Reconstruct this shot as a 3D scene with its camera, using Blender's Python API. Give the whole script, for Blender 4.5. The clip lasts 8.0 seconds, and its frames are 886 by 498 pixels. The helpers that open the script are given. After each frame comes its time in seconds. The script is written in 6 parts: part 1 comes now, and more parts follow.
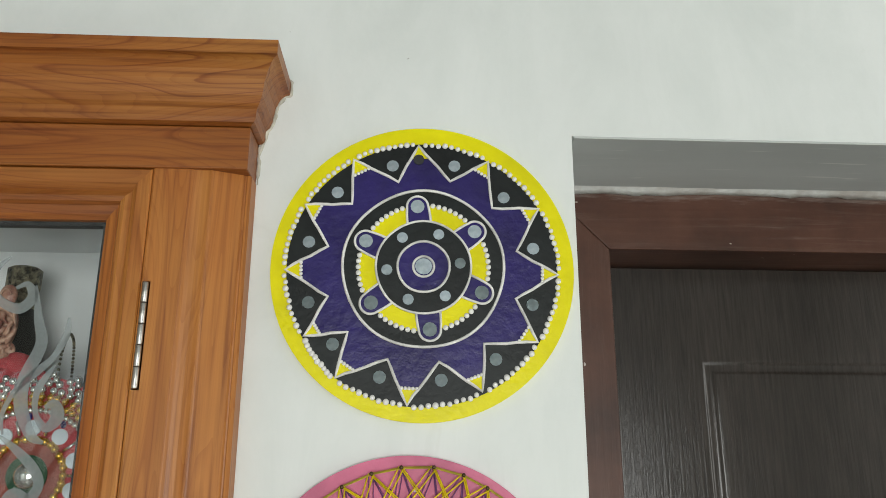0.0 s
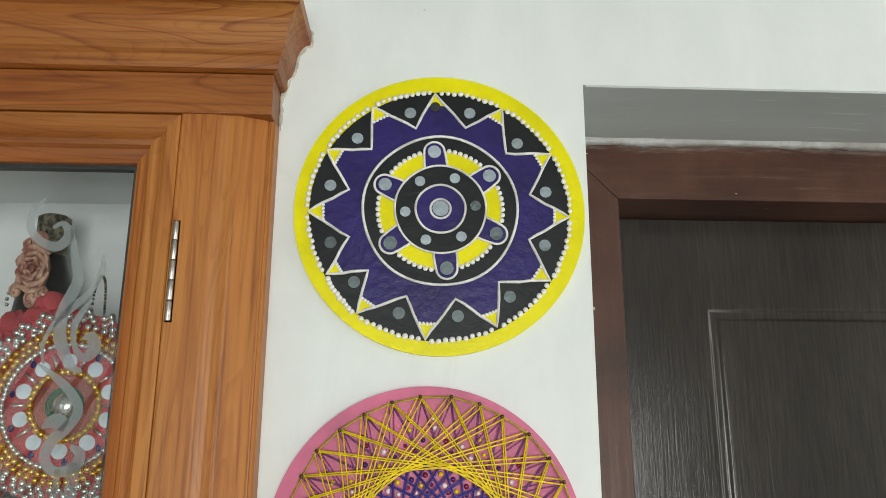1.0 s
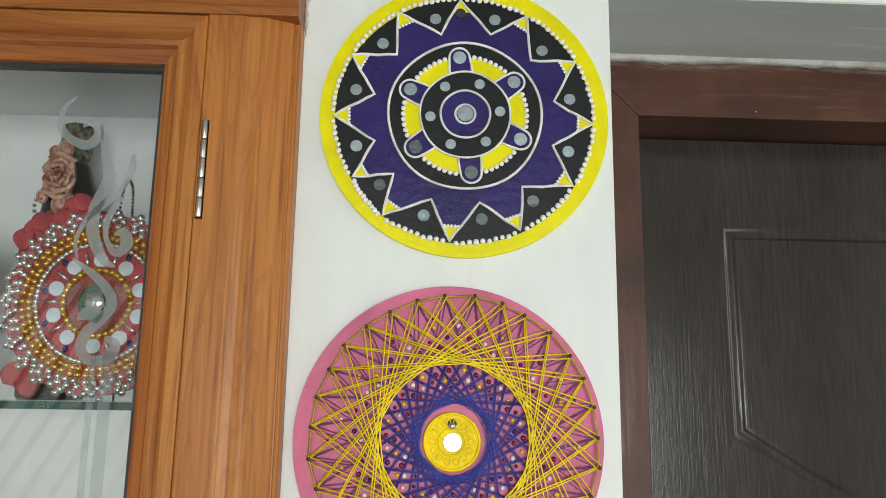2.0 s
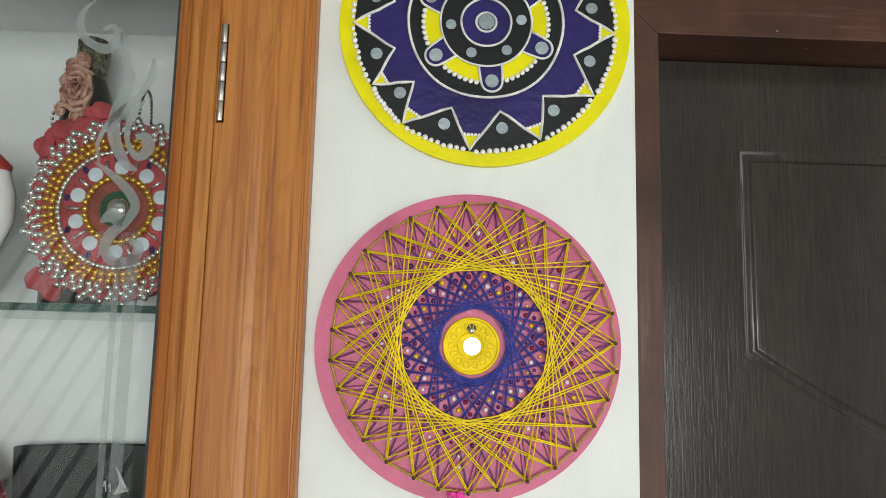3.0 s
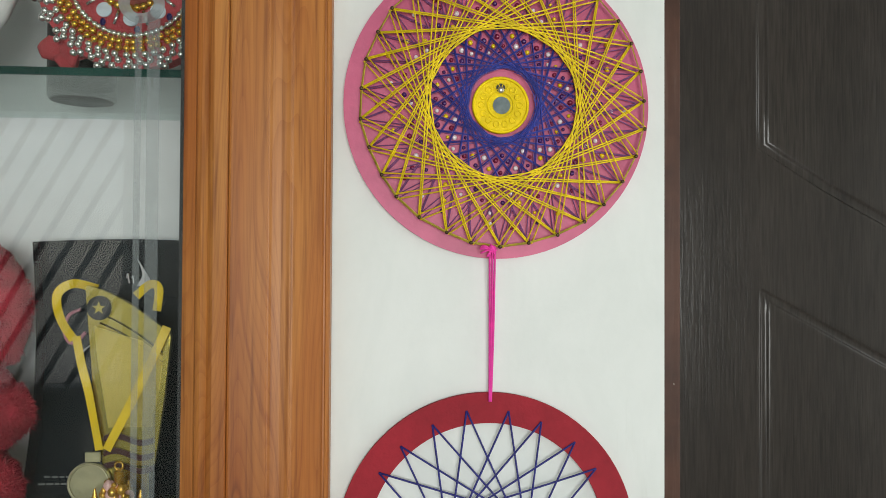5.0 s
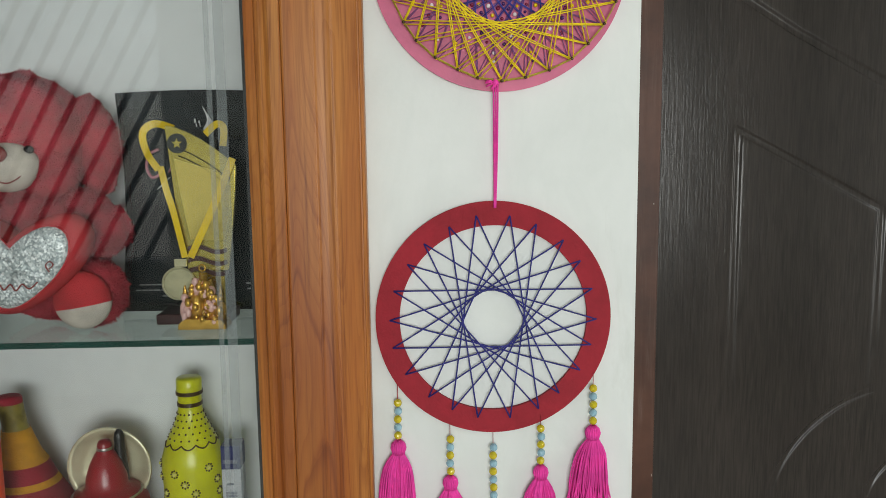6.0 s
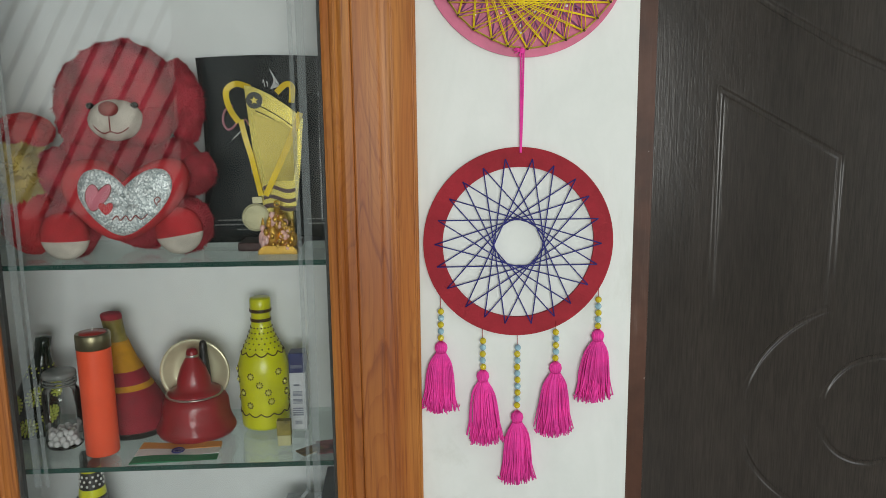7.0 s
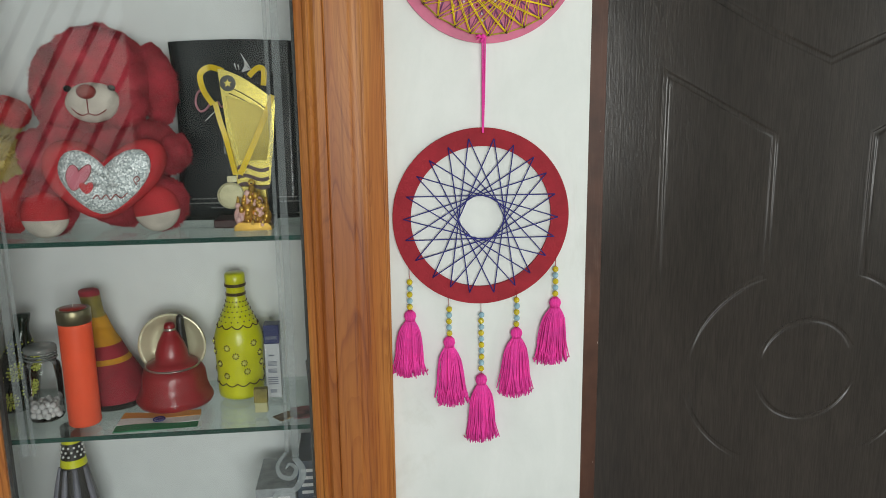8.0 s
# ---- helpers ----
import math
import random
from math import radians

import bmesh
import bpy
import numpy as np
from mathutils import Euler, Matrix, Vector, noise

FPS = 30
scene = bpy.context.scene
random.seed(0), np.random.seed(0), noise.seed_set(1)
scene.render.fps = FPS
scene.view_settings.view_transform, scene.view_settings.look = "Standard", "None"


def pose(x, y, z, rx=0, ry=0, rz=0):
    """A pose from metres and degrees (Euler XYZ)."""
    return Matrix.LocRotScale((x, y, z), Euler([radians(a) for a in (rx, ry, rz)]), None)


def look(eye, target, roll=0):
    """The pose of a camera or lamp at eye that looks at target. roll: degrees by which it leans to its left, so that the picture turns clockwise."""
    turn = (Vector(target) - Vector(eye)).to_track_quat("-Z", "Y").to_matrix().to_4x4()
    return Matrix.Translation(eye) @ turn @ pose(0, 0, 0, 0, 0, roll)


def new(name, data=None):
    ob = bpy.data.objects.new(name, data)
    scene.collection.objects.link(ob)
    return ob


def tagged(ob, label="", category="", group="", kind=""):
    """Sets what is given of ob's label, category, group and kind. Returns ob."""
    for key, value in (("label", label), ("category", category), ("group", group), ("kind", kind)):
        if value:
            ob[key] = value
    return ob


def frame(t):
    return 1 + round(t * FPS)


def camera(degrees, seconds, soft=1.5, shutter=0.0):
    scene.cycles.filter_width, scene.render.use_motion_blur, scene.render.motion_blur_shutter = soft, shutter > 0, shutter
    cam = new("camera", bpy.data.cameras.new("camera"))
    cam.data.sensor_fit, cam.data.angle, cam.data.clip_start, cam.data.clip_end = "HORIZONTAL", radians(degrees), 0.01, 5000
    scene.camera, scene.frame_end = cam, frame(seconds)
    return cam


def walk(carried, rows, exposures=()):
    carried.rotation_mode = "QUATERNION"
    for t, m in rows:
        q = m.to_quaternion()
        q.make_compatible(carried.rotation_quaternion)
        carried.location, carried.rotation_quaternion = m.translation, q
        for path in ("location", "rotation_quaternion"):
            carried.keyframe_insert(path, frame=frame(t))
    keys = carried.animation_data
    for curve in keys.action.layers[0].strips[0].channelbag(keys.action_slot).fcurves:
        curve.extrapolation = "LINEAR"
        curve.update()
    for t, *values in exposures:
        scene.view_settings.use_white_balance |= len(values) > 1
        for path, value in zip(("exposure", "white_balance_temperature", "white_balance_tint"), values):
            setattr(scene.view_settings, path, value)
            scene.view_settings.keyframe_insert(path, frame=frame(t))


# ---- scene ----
cam = camera(59.9, 8.0, soft=0.75)
PATH = [
    (0, (-0.015, -0.74, 1.771), (0.079, 1.18, 2.323), 0.1),
    (0.5, (-0.021, -0.755, 1.755), (0.07, 1.168, 2.297), 0.1),
    (1, (-0.027, -0.761, 1.727), (0.054, 1.175, 2.225), 0.2),
    (1.5, (-0.037, -0.761, 1.698), (0.042, 1.186, 2.145), 0.5),
    (3, (-0.064, -0.754, 1.623), (0.007, 1.225, 1.901), 1.3),
    (3.5, (-0.065, -0.751, 1.596), (0.019, 1.232, 1.843), 1.0),
    (4, (-0.069, -0.745, 1.577), (0.038, 1.243, 1.77), 0.9),
    (4.5, (-0.091, -0.744, 1.547), (0.026, 1.247, 1.69), 0.8),
    (5, (-0.116, -0.741, 1.482), (0.029, 1.254, 1.519), 0.3),
    (5.2, (-0.123, -0.751, 1.473), (0.04, 1.242, 1.418), 0.1),
    (6.3, (-0.106, -1.005, 1.411), (-0.068, 0.974, 1.126), -0.8),
    (6.5, (-0.125, -1.055, 1.415), (-0.088, 0.922, 1.113), -0.7),
    (7, (-0.18, -1.141, 1.411), (-0.098, 0.826, 1.059), -0.7),
    (7.5, (-0.202, -1.198, 1.41), (-0.041, 0.756, 1.018), -0.8),
    (8, (-0.207, -1.219, 1.415), (-0.006, 0.729, 1.013), -0.7),
]
walk(cam, [(t, look(eye, target, roll)) for t, eye, target, roll in PATH], [(0, -0.30), (1.5, -0.16), (3, -0.18), (3.5, -0.21), (4.5, -0.28), (5, -0.29), (6.5, -0.42), (8, -0.32)])

# ---- world and lights ----
world = bpy.data.worlds.new("world")
scene.world = world
world.use_nodes = True
wn = world.node_tree
sky = wn.nodes.new("ShaderNodeTexSky")
sky.sky_type, sky.sun_disc, sky.sun_elevation, sky.sun_rotation = "NISHITA", False, radians(40), radians(150)
wn.links.new(sky.outputs[0], wn.nodes["Background"].inputs[0])
wn.nodes["Background"].inputs[1].default_value = 0.10


def window_light(name, eye, target, w, h, watts):
    d = bpy.data.lights.new(name, "AREA")
    d.shape, d.size, d.size_y, d.energy, d.color = "RECTANGLE", w, h, watts, (0.97, 1.0, 0.985)
    ob = new(name, d)
    ob.matrix_world = look(eye, target)
    return ob


window_light("daylight_east", (2.56, -0.95, 1.55), (0, -0.95, 1.55), 1.2, 1.5, 22)
window_light("daylight_wide", (-2.15, -3.78, 1.55), (-2.15, 0, 1.55), 1.2, 1.5, 6.2)
window_light("daylight_south", (0.30, -3.78, 1.38), (0.30, 0, 1.38), 1.7, 1.15, 92)


# ---- helpers ----
def link_mesh(name, bm, material, parent=None, label=""):
    me = bpy.data.meshes.new(name)
    bm.to_mesh(me)
    bm.free()
    for m in material if isinstance(material, (list, tuple)) else [material]:
        me.materials.append(m)
    ob = new(name, me)
    if parent is not None:
        adopt(ob, parent)
    if label:
        ob["label"] = label
    return ob


def adopt(ob, parent):
    """Hangs ob under parent without moving it."""
    ob.parent = parent
    if parent.parent is None:
        ob.matrix_parent_inverse = Matrix.Translation(-parent.location)
    return ob


def piece(name, mesh, parent, at, turn=None, scale=1.0):
    """One of many alike pieces that share a mesh."""
    ob = new(name, mesh)
    ob.matrix_basis = Matrix.Translation(at) @ (turn or Matrix.Identity(4)) @ Matrix.Scale(scale, 4)
    return adopt(ob, parent)


def shared(name, bm, material):
    me = bpy.data.meshes.new(name)
    bm.to_mesh(me)
    bm.free()
    me.materials.append(material)
    return me


def part(name, bm, material, parent, label=""):
    return link_mesh(name, bm, material, parent, label)


def thing(name, at, label, category, group="", kind=""):
    ob = new(name)
    ob.location = at
    ob.empty_display_size = 0.05
    return tagged(ob, label, category, group, kind)


def box(bm, x0, x1, y0, y1, z0, z1, bevel=0.0, mat=0):
    vs = [bm.verts.new(p) for p in ((x0, y0, z0), (x1, y0, z0), (x1, y1, z0), (x0, y1, z0), (x0, y0, z1), (x1, y0, z1), (x1, y1, z1), (x0, y1, z1))]
    fs = [bm.faces.new([vs[i] for i in q]) for q in ((3, 2, 1, 0), (4, 5, 6, 7), (0, 1, 5, 4), (1, 2, 6, 5), (2, 3, 7, 6), (3, 0, 4, 7))]
    for f in fs:
        f.material_index = mat
    if bevel:
        es = list({e for f in fs for e in f.edges})
        bmesh.ops.bevel(bm, geom=es, offset=bevel, segments=2, profile=0.5, affect="EDGES")
    return vs


def lathe(bm, profile, seg=28, at=(0, 0, 0), mats=None, wobble=0.0):
    """Turns (radius, height) pairs about an upright axis. mats: a material index per band."""
    rings = []
    for r, z in profile:
        if r < 1e-6:
            rings.append([bm.verts.new((at[0], at[1], at[2] + z))])
        else:
            rings.append([bm.verts.new((at[0] + r * math.cos(6.28319 * k / seg) * (1 + wobble * math.sin(3 * 6.28319 * k / seg)), at[1] + r * math.sin(6.28319 * k / seg), at[2] + z)) for k in range(seg)])
    for n, (a, b) in enumerate(zip(rings, rings[1:])):
        for k in range(seg):
            j = (k + 1) % seg
            if len(a) == 1 and len(b) == 1:
                continue
            vs = [a[0], b[j], b[k]] if len(a) == 1 else [a[k], a[j], b[0]] if len(b) == 1 else [a[k], a[j], b[j], b[k]]
            f = bm.faces.new(vs)
            f.smooth = True
            if mats:
                f.material_index = mats[n]
    return rings


def tube(bm, pts, r, sides=6, closed=False, mat=0, caps=True):
    """A round cord through pts; r: one radius, or one a point."""
    pts = [Vector(p) for p in pts]
    n = len(pts)
    rs = r if isinstance(r, (list, tuple)) else [r] * n
    rings, side = [], None
    for i, p in enumerate(pts):
        a = pts[(i - 1) % n] if closed or i else p
        b = pts[(i + 1) % n] if closed or i < n - 1 else p
        d = (b - a).normalized()
        if side is None:
            side = d.orthogonal().normalized()
        side = (side - d * side.dot(d)).normalized()
        up = d.cross(side)
        rings.append([bm.verts.new(p + rs[i] * (math.cos(6.28319 * k / sides) * side + math.sin(6.28319 * k / sides) * up)) for k in range(sides)])
    for a, b in zip(rings, rings[1:] + (rings[:1] if closed else [])):
        for k in range(sides):
            j = (k + 1) % sides
            f = bm.faces.new((a[k], a[j], b[j], b[k]))
            f.smooth, f.material_index = True, mat
    if caps and not closed:
        for ring, flip in ((rings[0], True), (rings[-1], False)):
            f = bm.faces.new(ring[::-1] if flip else ring)
            f.material_index = mat


def plate(bm, outline, y0, y1, mat=0):
    """A flat piece with an (x, z) outline, from y0 (front) to y1."""
    a = [bm.verts.new((x, y0, z)) for x, z in outline]
    b = [bm.verts.new((x, y1, z)) for x, z in outline]
    fs = [bm.faces.new(a), bm.faces.new(b[::-1])]
    n = len(a)
    for k in range(n):
        j = (k + 1) % n
        fs.append(bm.faces.new((a[k], b[k], b[j], a[j])))
    for f in fs:
        f.material_index = mat
    return fs


def ring_pts(cx, cz, r, n, y, start=0.0, wob=0.0):
    return [(cx + r * (1 + wob * math.sin(5 * a + cx * 50)) * math.cos(a), y, cz + r * (1 + wob * math.sin(5 * a + cx * 50)) * math.sin(a)) for a in (start + 6.28319 * k / n for k in range(n))]


def disc_xz(cx, cz, r, n=48, wob=0.0):
    return [(x, z) for x, _, z in ring_pts(cx, cz, r, n, 0, 0, wob)]


def annulus(bm, cx, cz, r0, r1, y0, y1, n=64, a0=0.0, a1=6.28319, mat=0):
    """A flat ring, or a part of one."""
    full = a1 - a0 > 6.28
    cols = []
    for k in range(n + (0 if full else 1)):
        a = a0 + (a1 - a0) * k / n
        c, s = math.cos(a), math.sin(a)
        cols.append([bm.verts.new((cx + r * c, y, cz + r * s)) for r, y in ((r0, y0), (r1, y0), (r1, y1), (r0, y1))])
    for p, q in zip(cols, cols[1:] + (cols[:1] if full else [])):
        for k in range(4):
            j = (k + 1) % 4
            bm.faces.new((p[k], p[j], q[j], q[k])).material_index = mat
    if not full:
        bm.faces.new(cols[0][::-1]), bm.faces.new(cols[-1])


def ball(bm, c, r, u=12, v=8, scale=(1, 1, 1), mat=0, rot=None):
    m = Matrix.Translation(c) @ (rot or Matrix.Identity(4)) @ Matrix.Diagonal((r * scale[0], r * scale[1], r * scale[2], 1))
    out = bmesh.ops.create_uvsphere(bm, u_segments=u, v_segments=v, radius=1, matrix=m)
    for vert in out["verts"]:
        for f in vert.link_faces:
            f.smooth, f.material_index = True, mat
    return out["verts"]


def smooth_line(pts, n=6):
    """Points along a smooth line through pts."""
    pts = [Vector(p) for p in pts]
    out = []
    for i in range(len(pts) - 1):
        p0, p1, p2, p3 = pts[max(i - 1, 0)], pts[i], pts[i + 1], pts[min(i + 2, len(pts) - 1)]
        for k in range(n):
            t = k / n
            out.append(0.5 * (2 * p1 + (p2 - p0) * t + (2 * p0 - 5 * p1 + 4 * p2 - p3) * t * t + (3 * p1 - p0 - 3 * p2 + p3) * t ** 3))
    return out + [pts[-1]]


# ---- materials ----
def mat_new(name):
    m = bpy.data.materials.new(name)
    m.use_nodes = True
    t = m.node_tree
    return m, t, t.nodes["Principled BSDF"]


def node(t, kind, **values):
    n = t.nodes.new(kind)
    for k, v in values.items():
        if k.startswith("in_"):
            n.inputs[k[3:].replace("_", " ")].default_value = v
    return n


def coords(t, scale=(1, 1, 1)):
    c = t.nodes.new("ShaderNodeTexCoord")
    mp = t.nodes.new("ShaderNodeMapping")
    mp.inputs["Scale"].default_value = scale
    t.links.new(c.outputs["Object"], mp.inputs["Vector"])
    return mp.outputs[0]


def noise_at(t, vec, scale, detail=4, rough=0.55, distort=0.0):
    n = node(t, "ShaderNodeTexNoise", in_Scale=scale, in_Detail=detail, in_Roughness=rough, in_Distortion=distort)
    t.links.new(vec, n.inputs["Vector"])
    return n.outputs["Fac"]


def ramp(t, fac, stops):
    r = t.nodes.new("ShaderNodeValToRGB")
    el = r.color_ramp.elements
    el[0].position, el[0].color = stops[0][0], (*stops[0][1], 1)
    el[1].position, el[1].color = stops[-1][0], (*stops[-1][1], 1)
    for p, c in stops[1:-1]:
        e = el.new(p)
        e.color = (*c, 1)
    t.links.new(fac, r.inputs[0])
    return r.outputs[0]


def mixc(t, fac, a, b, mode="MIX"):
    m = t.nodes.new("ShaderNodeMix")
    m.data_type, m.blend_type = "RGBA", mode
    for sock, v in ((m.inputs[0], fac), (m.inputs[6], a), (m.inputs[7], b)):
        if isinstance(v, (int, float)):
            sock.default_value = v
        elif isinstance(v, tuple):
            sock.default_value = (*v, 1)
        else:
            t.links.new(v, sock)
    return m.outputs[2]


def arith(t, op, a, b=0.0):
    m = t.nodes.new("ShaderNodeMath")
    m.operation = op
    for sock, v in ((m.inputs[0], a), (m.inputs[1], b)):
        if isinstance(v, (int, float)):
            sock.default_value = v
        else:
            t.links.new(v, sock)
    return m.outputs[0]


def bump(t, bsdf, height, strength=0.3, distance=0.002):
    b = node(t, "ShaderNodeBump", in_Strength=strength, in_Distance=distance)
    t.links.new(height, b.inputs["Height"])
    t.links.new(b.outputs[0], bsdf.inputs["Normal"])


def painted(name, colour, rough=0.5, vary=0.12, fine=60, coarse=7, relief=0.15, dist=0.001, metal=0.0, dark=None, spec=0.5):
    """A surface of one colour with stains at a large and grain at a small scale."""
    m, t, b = mat_new(name)
    v = coords(t)
    dark = dark or tuple(c * (1 - 2.2 * vary) for c in colour)
    big = ramp(t, noise_at(t, v, coarse, 5), [(0.35, dark), (0.6, colour)])
    small = ramp(t, noise_at(t, v, fine, 3), [(0.3, (1 - vary,) * 3), (0.7, (1.0,) * 3)])
    t.links.new(mixc(t, 1.0, big, small, "MULTIPLY"), b.inputs["Base Color"])
    b.inputs["Roughness"].default_value, b.inputs["Metallic"].default_value = rough, metal
    b.inputs["Specular IOR Level"].default_value = spec
    bump(t, b, noise_at(t, v, fine * 2.5, 4), relief, dist)
    return m


def wood(name, axis, red=1.0, slope=2.9, lines_many=11.0, bold=1.0):
    """Glossy laminate with cathedral grain that runs along the axis."""
    m, t, b = mat_new(name)
    long = [16.0, 16.0, 16.0]
    long[axis] = slope
    v = coords(t, tuple(long))
    field = noise_at(t, v, 1.0, 1.3, 0.40, 0.30)
    lines = arith(t, "FRACT", arith(t, "ADD", arith(t, "MULTIPLY", field, lines_many), arith(t, "MULTIPLY", noise_at(t, coords(t, tuple(90.0 if k != axis else 9.0 for k in range(3))), 1.0, 2), 0.16)))
    dark_line = ramp(t, lines, [(0.0, (0.50, 0.32, 0.24)), (0.035, (0.57, 0.39, 0.31)), (0.10, (0.88, 0.81, 0.77)), (0.30, (0.97, 0.95, 0.94)), (0.55, (1.0,) * 3), (0.965, (0.97, 0.95, 0.94)), (1.0, (0.60, 0.43, 0.35))])
    tone = ramp(t, field, [(0.3, (0.32 * red, 0.104 * red, 0.019 * red)), (0.5, (0.42 * red, 0.157 * red, 0.031 * red)), (0.7, (0.49 * red, 0.212 * red, 0.048 * red))])
    fib = [230.0, 230.0, 230.0]
    fib[axis] = 6.0
    fv = coords(t, tuple(fib))
    fibre = ramp(t, noise_at(t, fv, 1.0, 3, 0.6), [(0.30, (0.62, 0.52, 0.46)), (0.46, (0.93, 0.90, 0.88)), (0.66, (1.08,) * 3)])
    some = noise_at(t, coords(t, tuple(7.0 if k != axis else 1.1 for k in range(3))), 1.0, 2)
    keep = ramp(t, some, [(0.34, (0.10 * bold,) * 3), (0.52, (0.72 * bold,) * 3), (0.66, (0.95 * bold,) * 3)])
    c = mixc(t, 1.0, tone, fibre, "MULTIPLY")
    blush = ramp(t, noise_at(t, coords(t, tuple(22.0 if k != axis else 3.0 for k in range(3))), 1.0, 3), [(0.42, (1.0,) * 3), (0.70, (0.90, 0.76, 0.66))])
    c = mixc(t, 1.0, c, blush, "MULTIPLY")
    thin = ramp(t, arith(t, "FRACT", arith(t, "MULTIPLY", field, 43.0)), [(0.0, (0.72, 0.60, 0.53)), (0.14, (0.84, 0.76, 0.71)), (0.34, (1.0,) * 3), (1.0, (1.0,) * 3)])
    c = mixc(t, 0.45, c, mixc(t, 1.0, c, thin, "MULTIPLY"))
    c2 = mixc(t, 1.0, c, dark_line, "MULTIPLY")
    t.links.new(mixc(t, keep, c, c2), b.inputs["Base Color"])
    b.inputs["Roughness"].default_value = 0.42
    b.inputs["Specular IOR Level"].default_value = 0.40
    bump(t, b, noise_at(t, fv, 1.0, 3), 0.10, 0.0006)
    return m


# level boards: whole tone lowered, overhead shade on the crown put into the colour
WOOD_UP, WOOD_ACROSS = wood("laminate_upright", 2, 1.0, 1.15, 9.0, 0.62), wood("laminate_level", 0, 0.85, bold=0.9)


def plaster_mat():
    m, t, b = mat_new("white_plaster")
    v = coords(t)
    big = ramp(t, noise_at(t, v, 2.3, 6, 0.6), [(0.3, (0.70, 0.725, 0.70)), (0.65, (0.79, 0.815, 0.79))])
    streak = ramp(t, noise_at(t, coords(t, (9, 9, 4)), 1.3, 6, 0.65, 0.6), [(0.3, (0.93, 0.94, 0.935)), (0.6, (1, 1, 1))])
    stain = ramp(t, noise_at(t, coords(t, (5, 5, 2.2)), 1.0, 7, 0.65, 0.8), [(0.60, (1, 1, 1)), (0.80, (0.80, 0.79, 0.75))])
    specks = ramp(t, noise_at(t, v, 95, 1), [(0.17, (0.45, 0.42, 0.38)), (0.2, (1, 1, 1))])
    c = mixc(t, 1.0, mixc(t, 1.0, mixc(t, 1.0, big, streak, "MULTIPLY"), stain, "MULTIPLY"), specks, "MULTIPLY")
    t.links.new(c, b.inputs["Base Color"])
    b.inputs["Roughness"].default_value = 0.55
    h = arith(t, "ADD", noise_at(t, v, 26, 5, 0.6), arith(t, "MULTIPLY", noise_at(t, v, 5, 3), 2.0))
    bump(t, b, h, 0.22, 0.002)
    return m


PLASTER = plaster_mat()


# Wall plaster with the soffit's shade put into its grey base; nicks stay paler.
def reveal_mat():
    m, t, b = mat_new("shade_grey_reveal")
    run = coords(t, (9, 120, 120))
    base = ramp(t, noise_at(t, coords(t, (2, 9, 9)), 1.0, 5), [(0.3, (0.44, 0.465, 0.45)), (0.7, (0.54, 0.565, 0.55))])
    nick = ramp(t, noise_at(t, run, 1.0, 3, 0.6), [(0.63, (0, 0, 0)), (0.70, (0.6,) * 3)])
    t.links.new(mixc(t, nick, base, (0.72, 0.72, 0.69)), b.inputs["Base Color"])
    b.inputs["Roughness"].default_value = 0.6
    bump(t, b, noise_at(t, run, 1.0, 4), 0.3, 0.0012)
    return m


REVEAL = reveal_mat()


def frame_paint(name, axis):
    """Brown enamel, scuffed along the length of its piece."""
    m, t, b = mat_new(name)
    v = coords(t)
    big = ramp(t, noise_at(t, v, 7, 6, 0.65), [(0.3, (0.042, 0.018, 0.011)), (0.5, (0.074, 0.030, 0.018)), (0.7, (0.104, 0.044, 0.027))])
    run = tuple(150.0 if k != axis else 7.0 for k in range(3))
    scuff = ramp(t, noise_at(t, coords(t, run), 1.0, 6, 0.7, 0.6), [(0.50, (0, 0, 0)), (0.62, (0.10,) * 3), (0.78, (0.45,) * 3)])
    patch = ramp(t, noise_at(t, coords(t, tuple(26.0 if k != axis else 5.0 for k in range(3))), 1.0, 4), [(0.44, (0.10,) * 3), (0.66, (1.0,) * 3)])
    chip = ramp(t, noise_at(t, coords(t, tuple(95.0 if k != axis else 40.0 for k in range(3))), 1.0, 2), [(0.755, (0, 0, 0)), (0.775, (0.75,) * 3)])
    c = mixc(t, mixc(t, 1.0, scuff, patch, "MULTIPLY"), big, (0.36, 0.29, 0.25))
    if axis == 0:
        # filler smeared down from the wall over the head's upper edge
        where = t.nodes.new("ShaderNodeSeparateXYZ")
        t.links.new(t.nodes.new("ShaderNodeTexCoord").outputs["Object"], where.inputs[0])
        ragged = arith(t, "ADD", where.outputs[2], arith(t, "MULTIPLY", noise_at(t, coords(t, (16, 16, 130)), 1.0, 6, 0.7), 0.045))
        smear = ramp(t, arith(t, "MULTIPLY", arith(t, "SUBTRACT", ragged, 2.100), 25.0), [(0.42, (0, 0, 0)), (0.90, (0.50,) * 3)])
        c = mixc(t, smear, c, (0.42, 0.38, 0.34))
    t.links.new(mixc(t, chip, c, (0.55, 0.50, 0.45)), b.inputs["Base Color"])
    b.inputs["Roughness"].default_value = 0.42
    b.inputs["Specular IOR Level"].default_value = 0.3
    bump(t, b, noise_at(t, coords(t, run), 1.0, 4), 0.25, 0.001)
    return m


ENAMEL, ENAMEL_HEAD = frame_paint("brown_enamel_upright", 2), frame_paint("brown_enamel_level", 0)


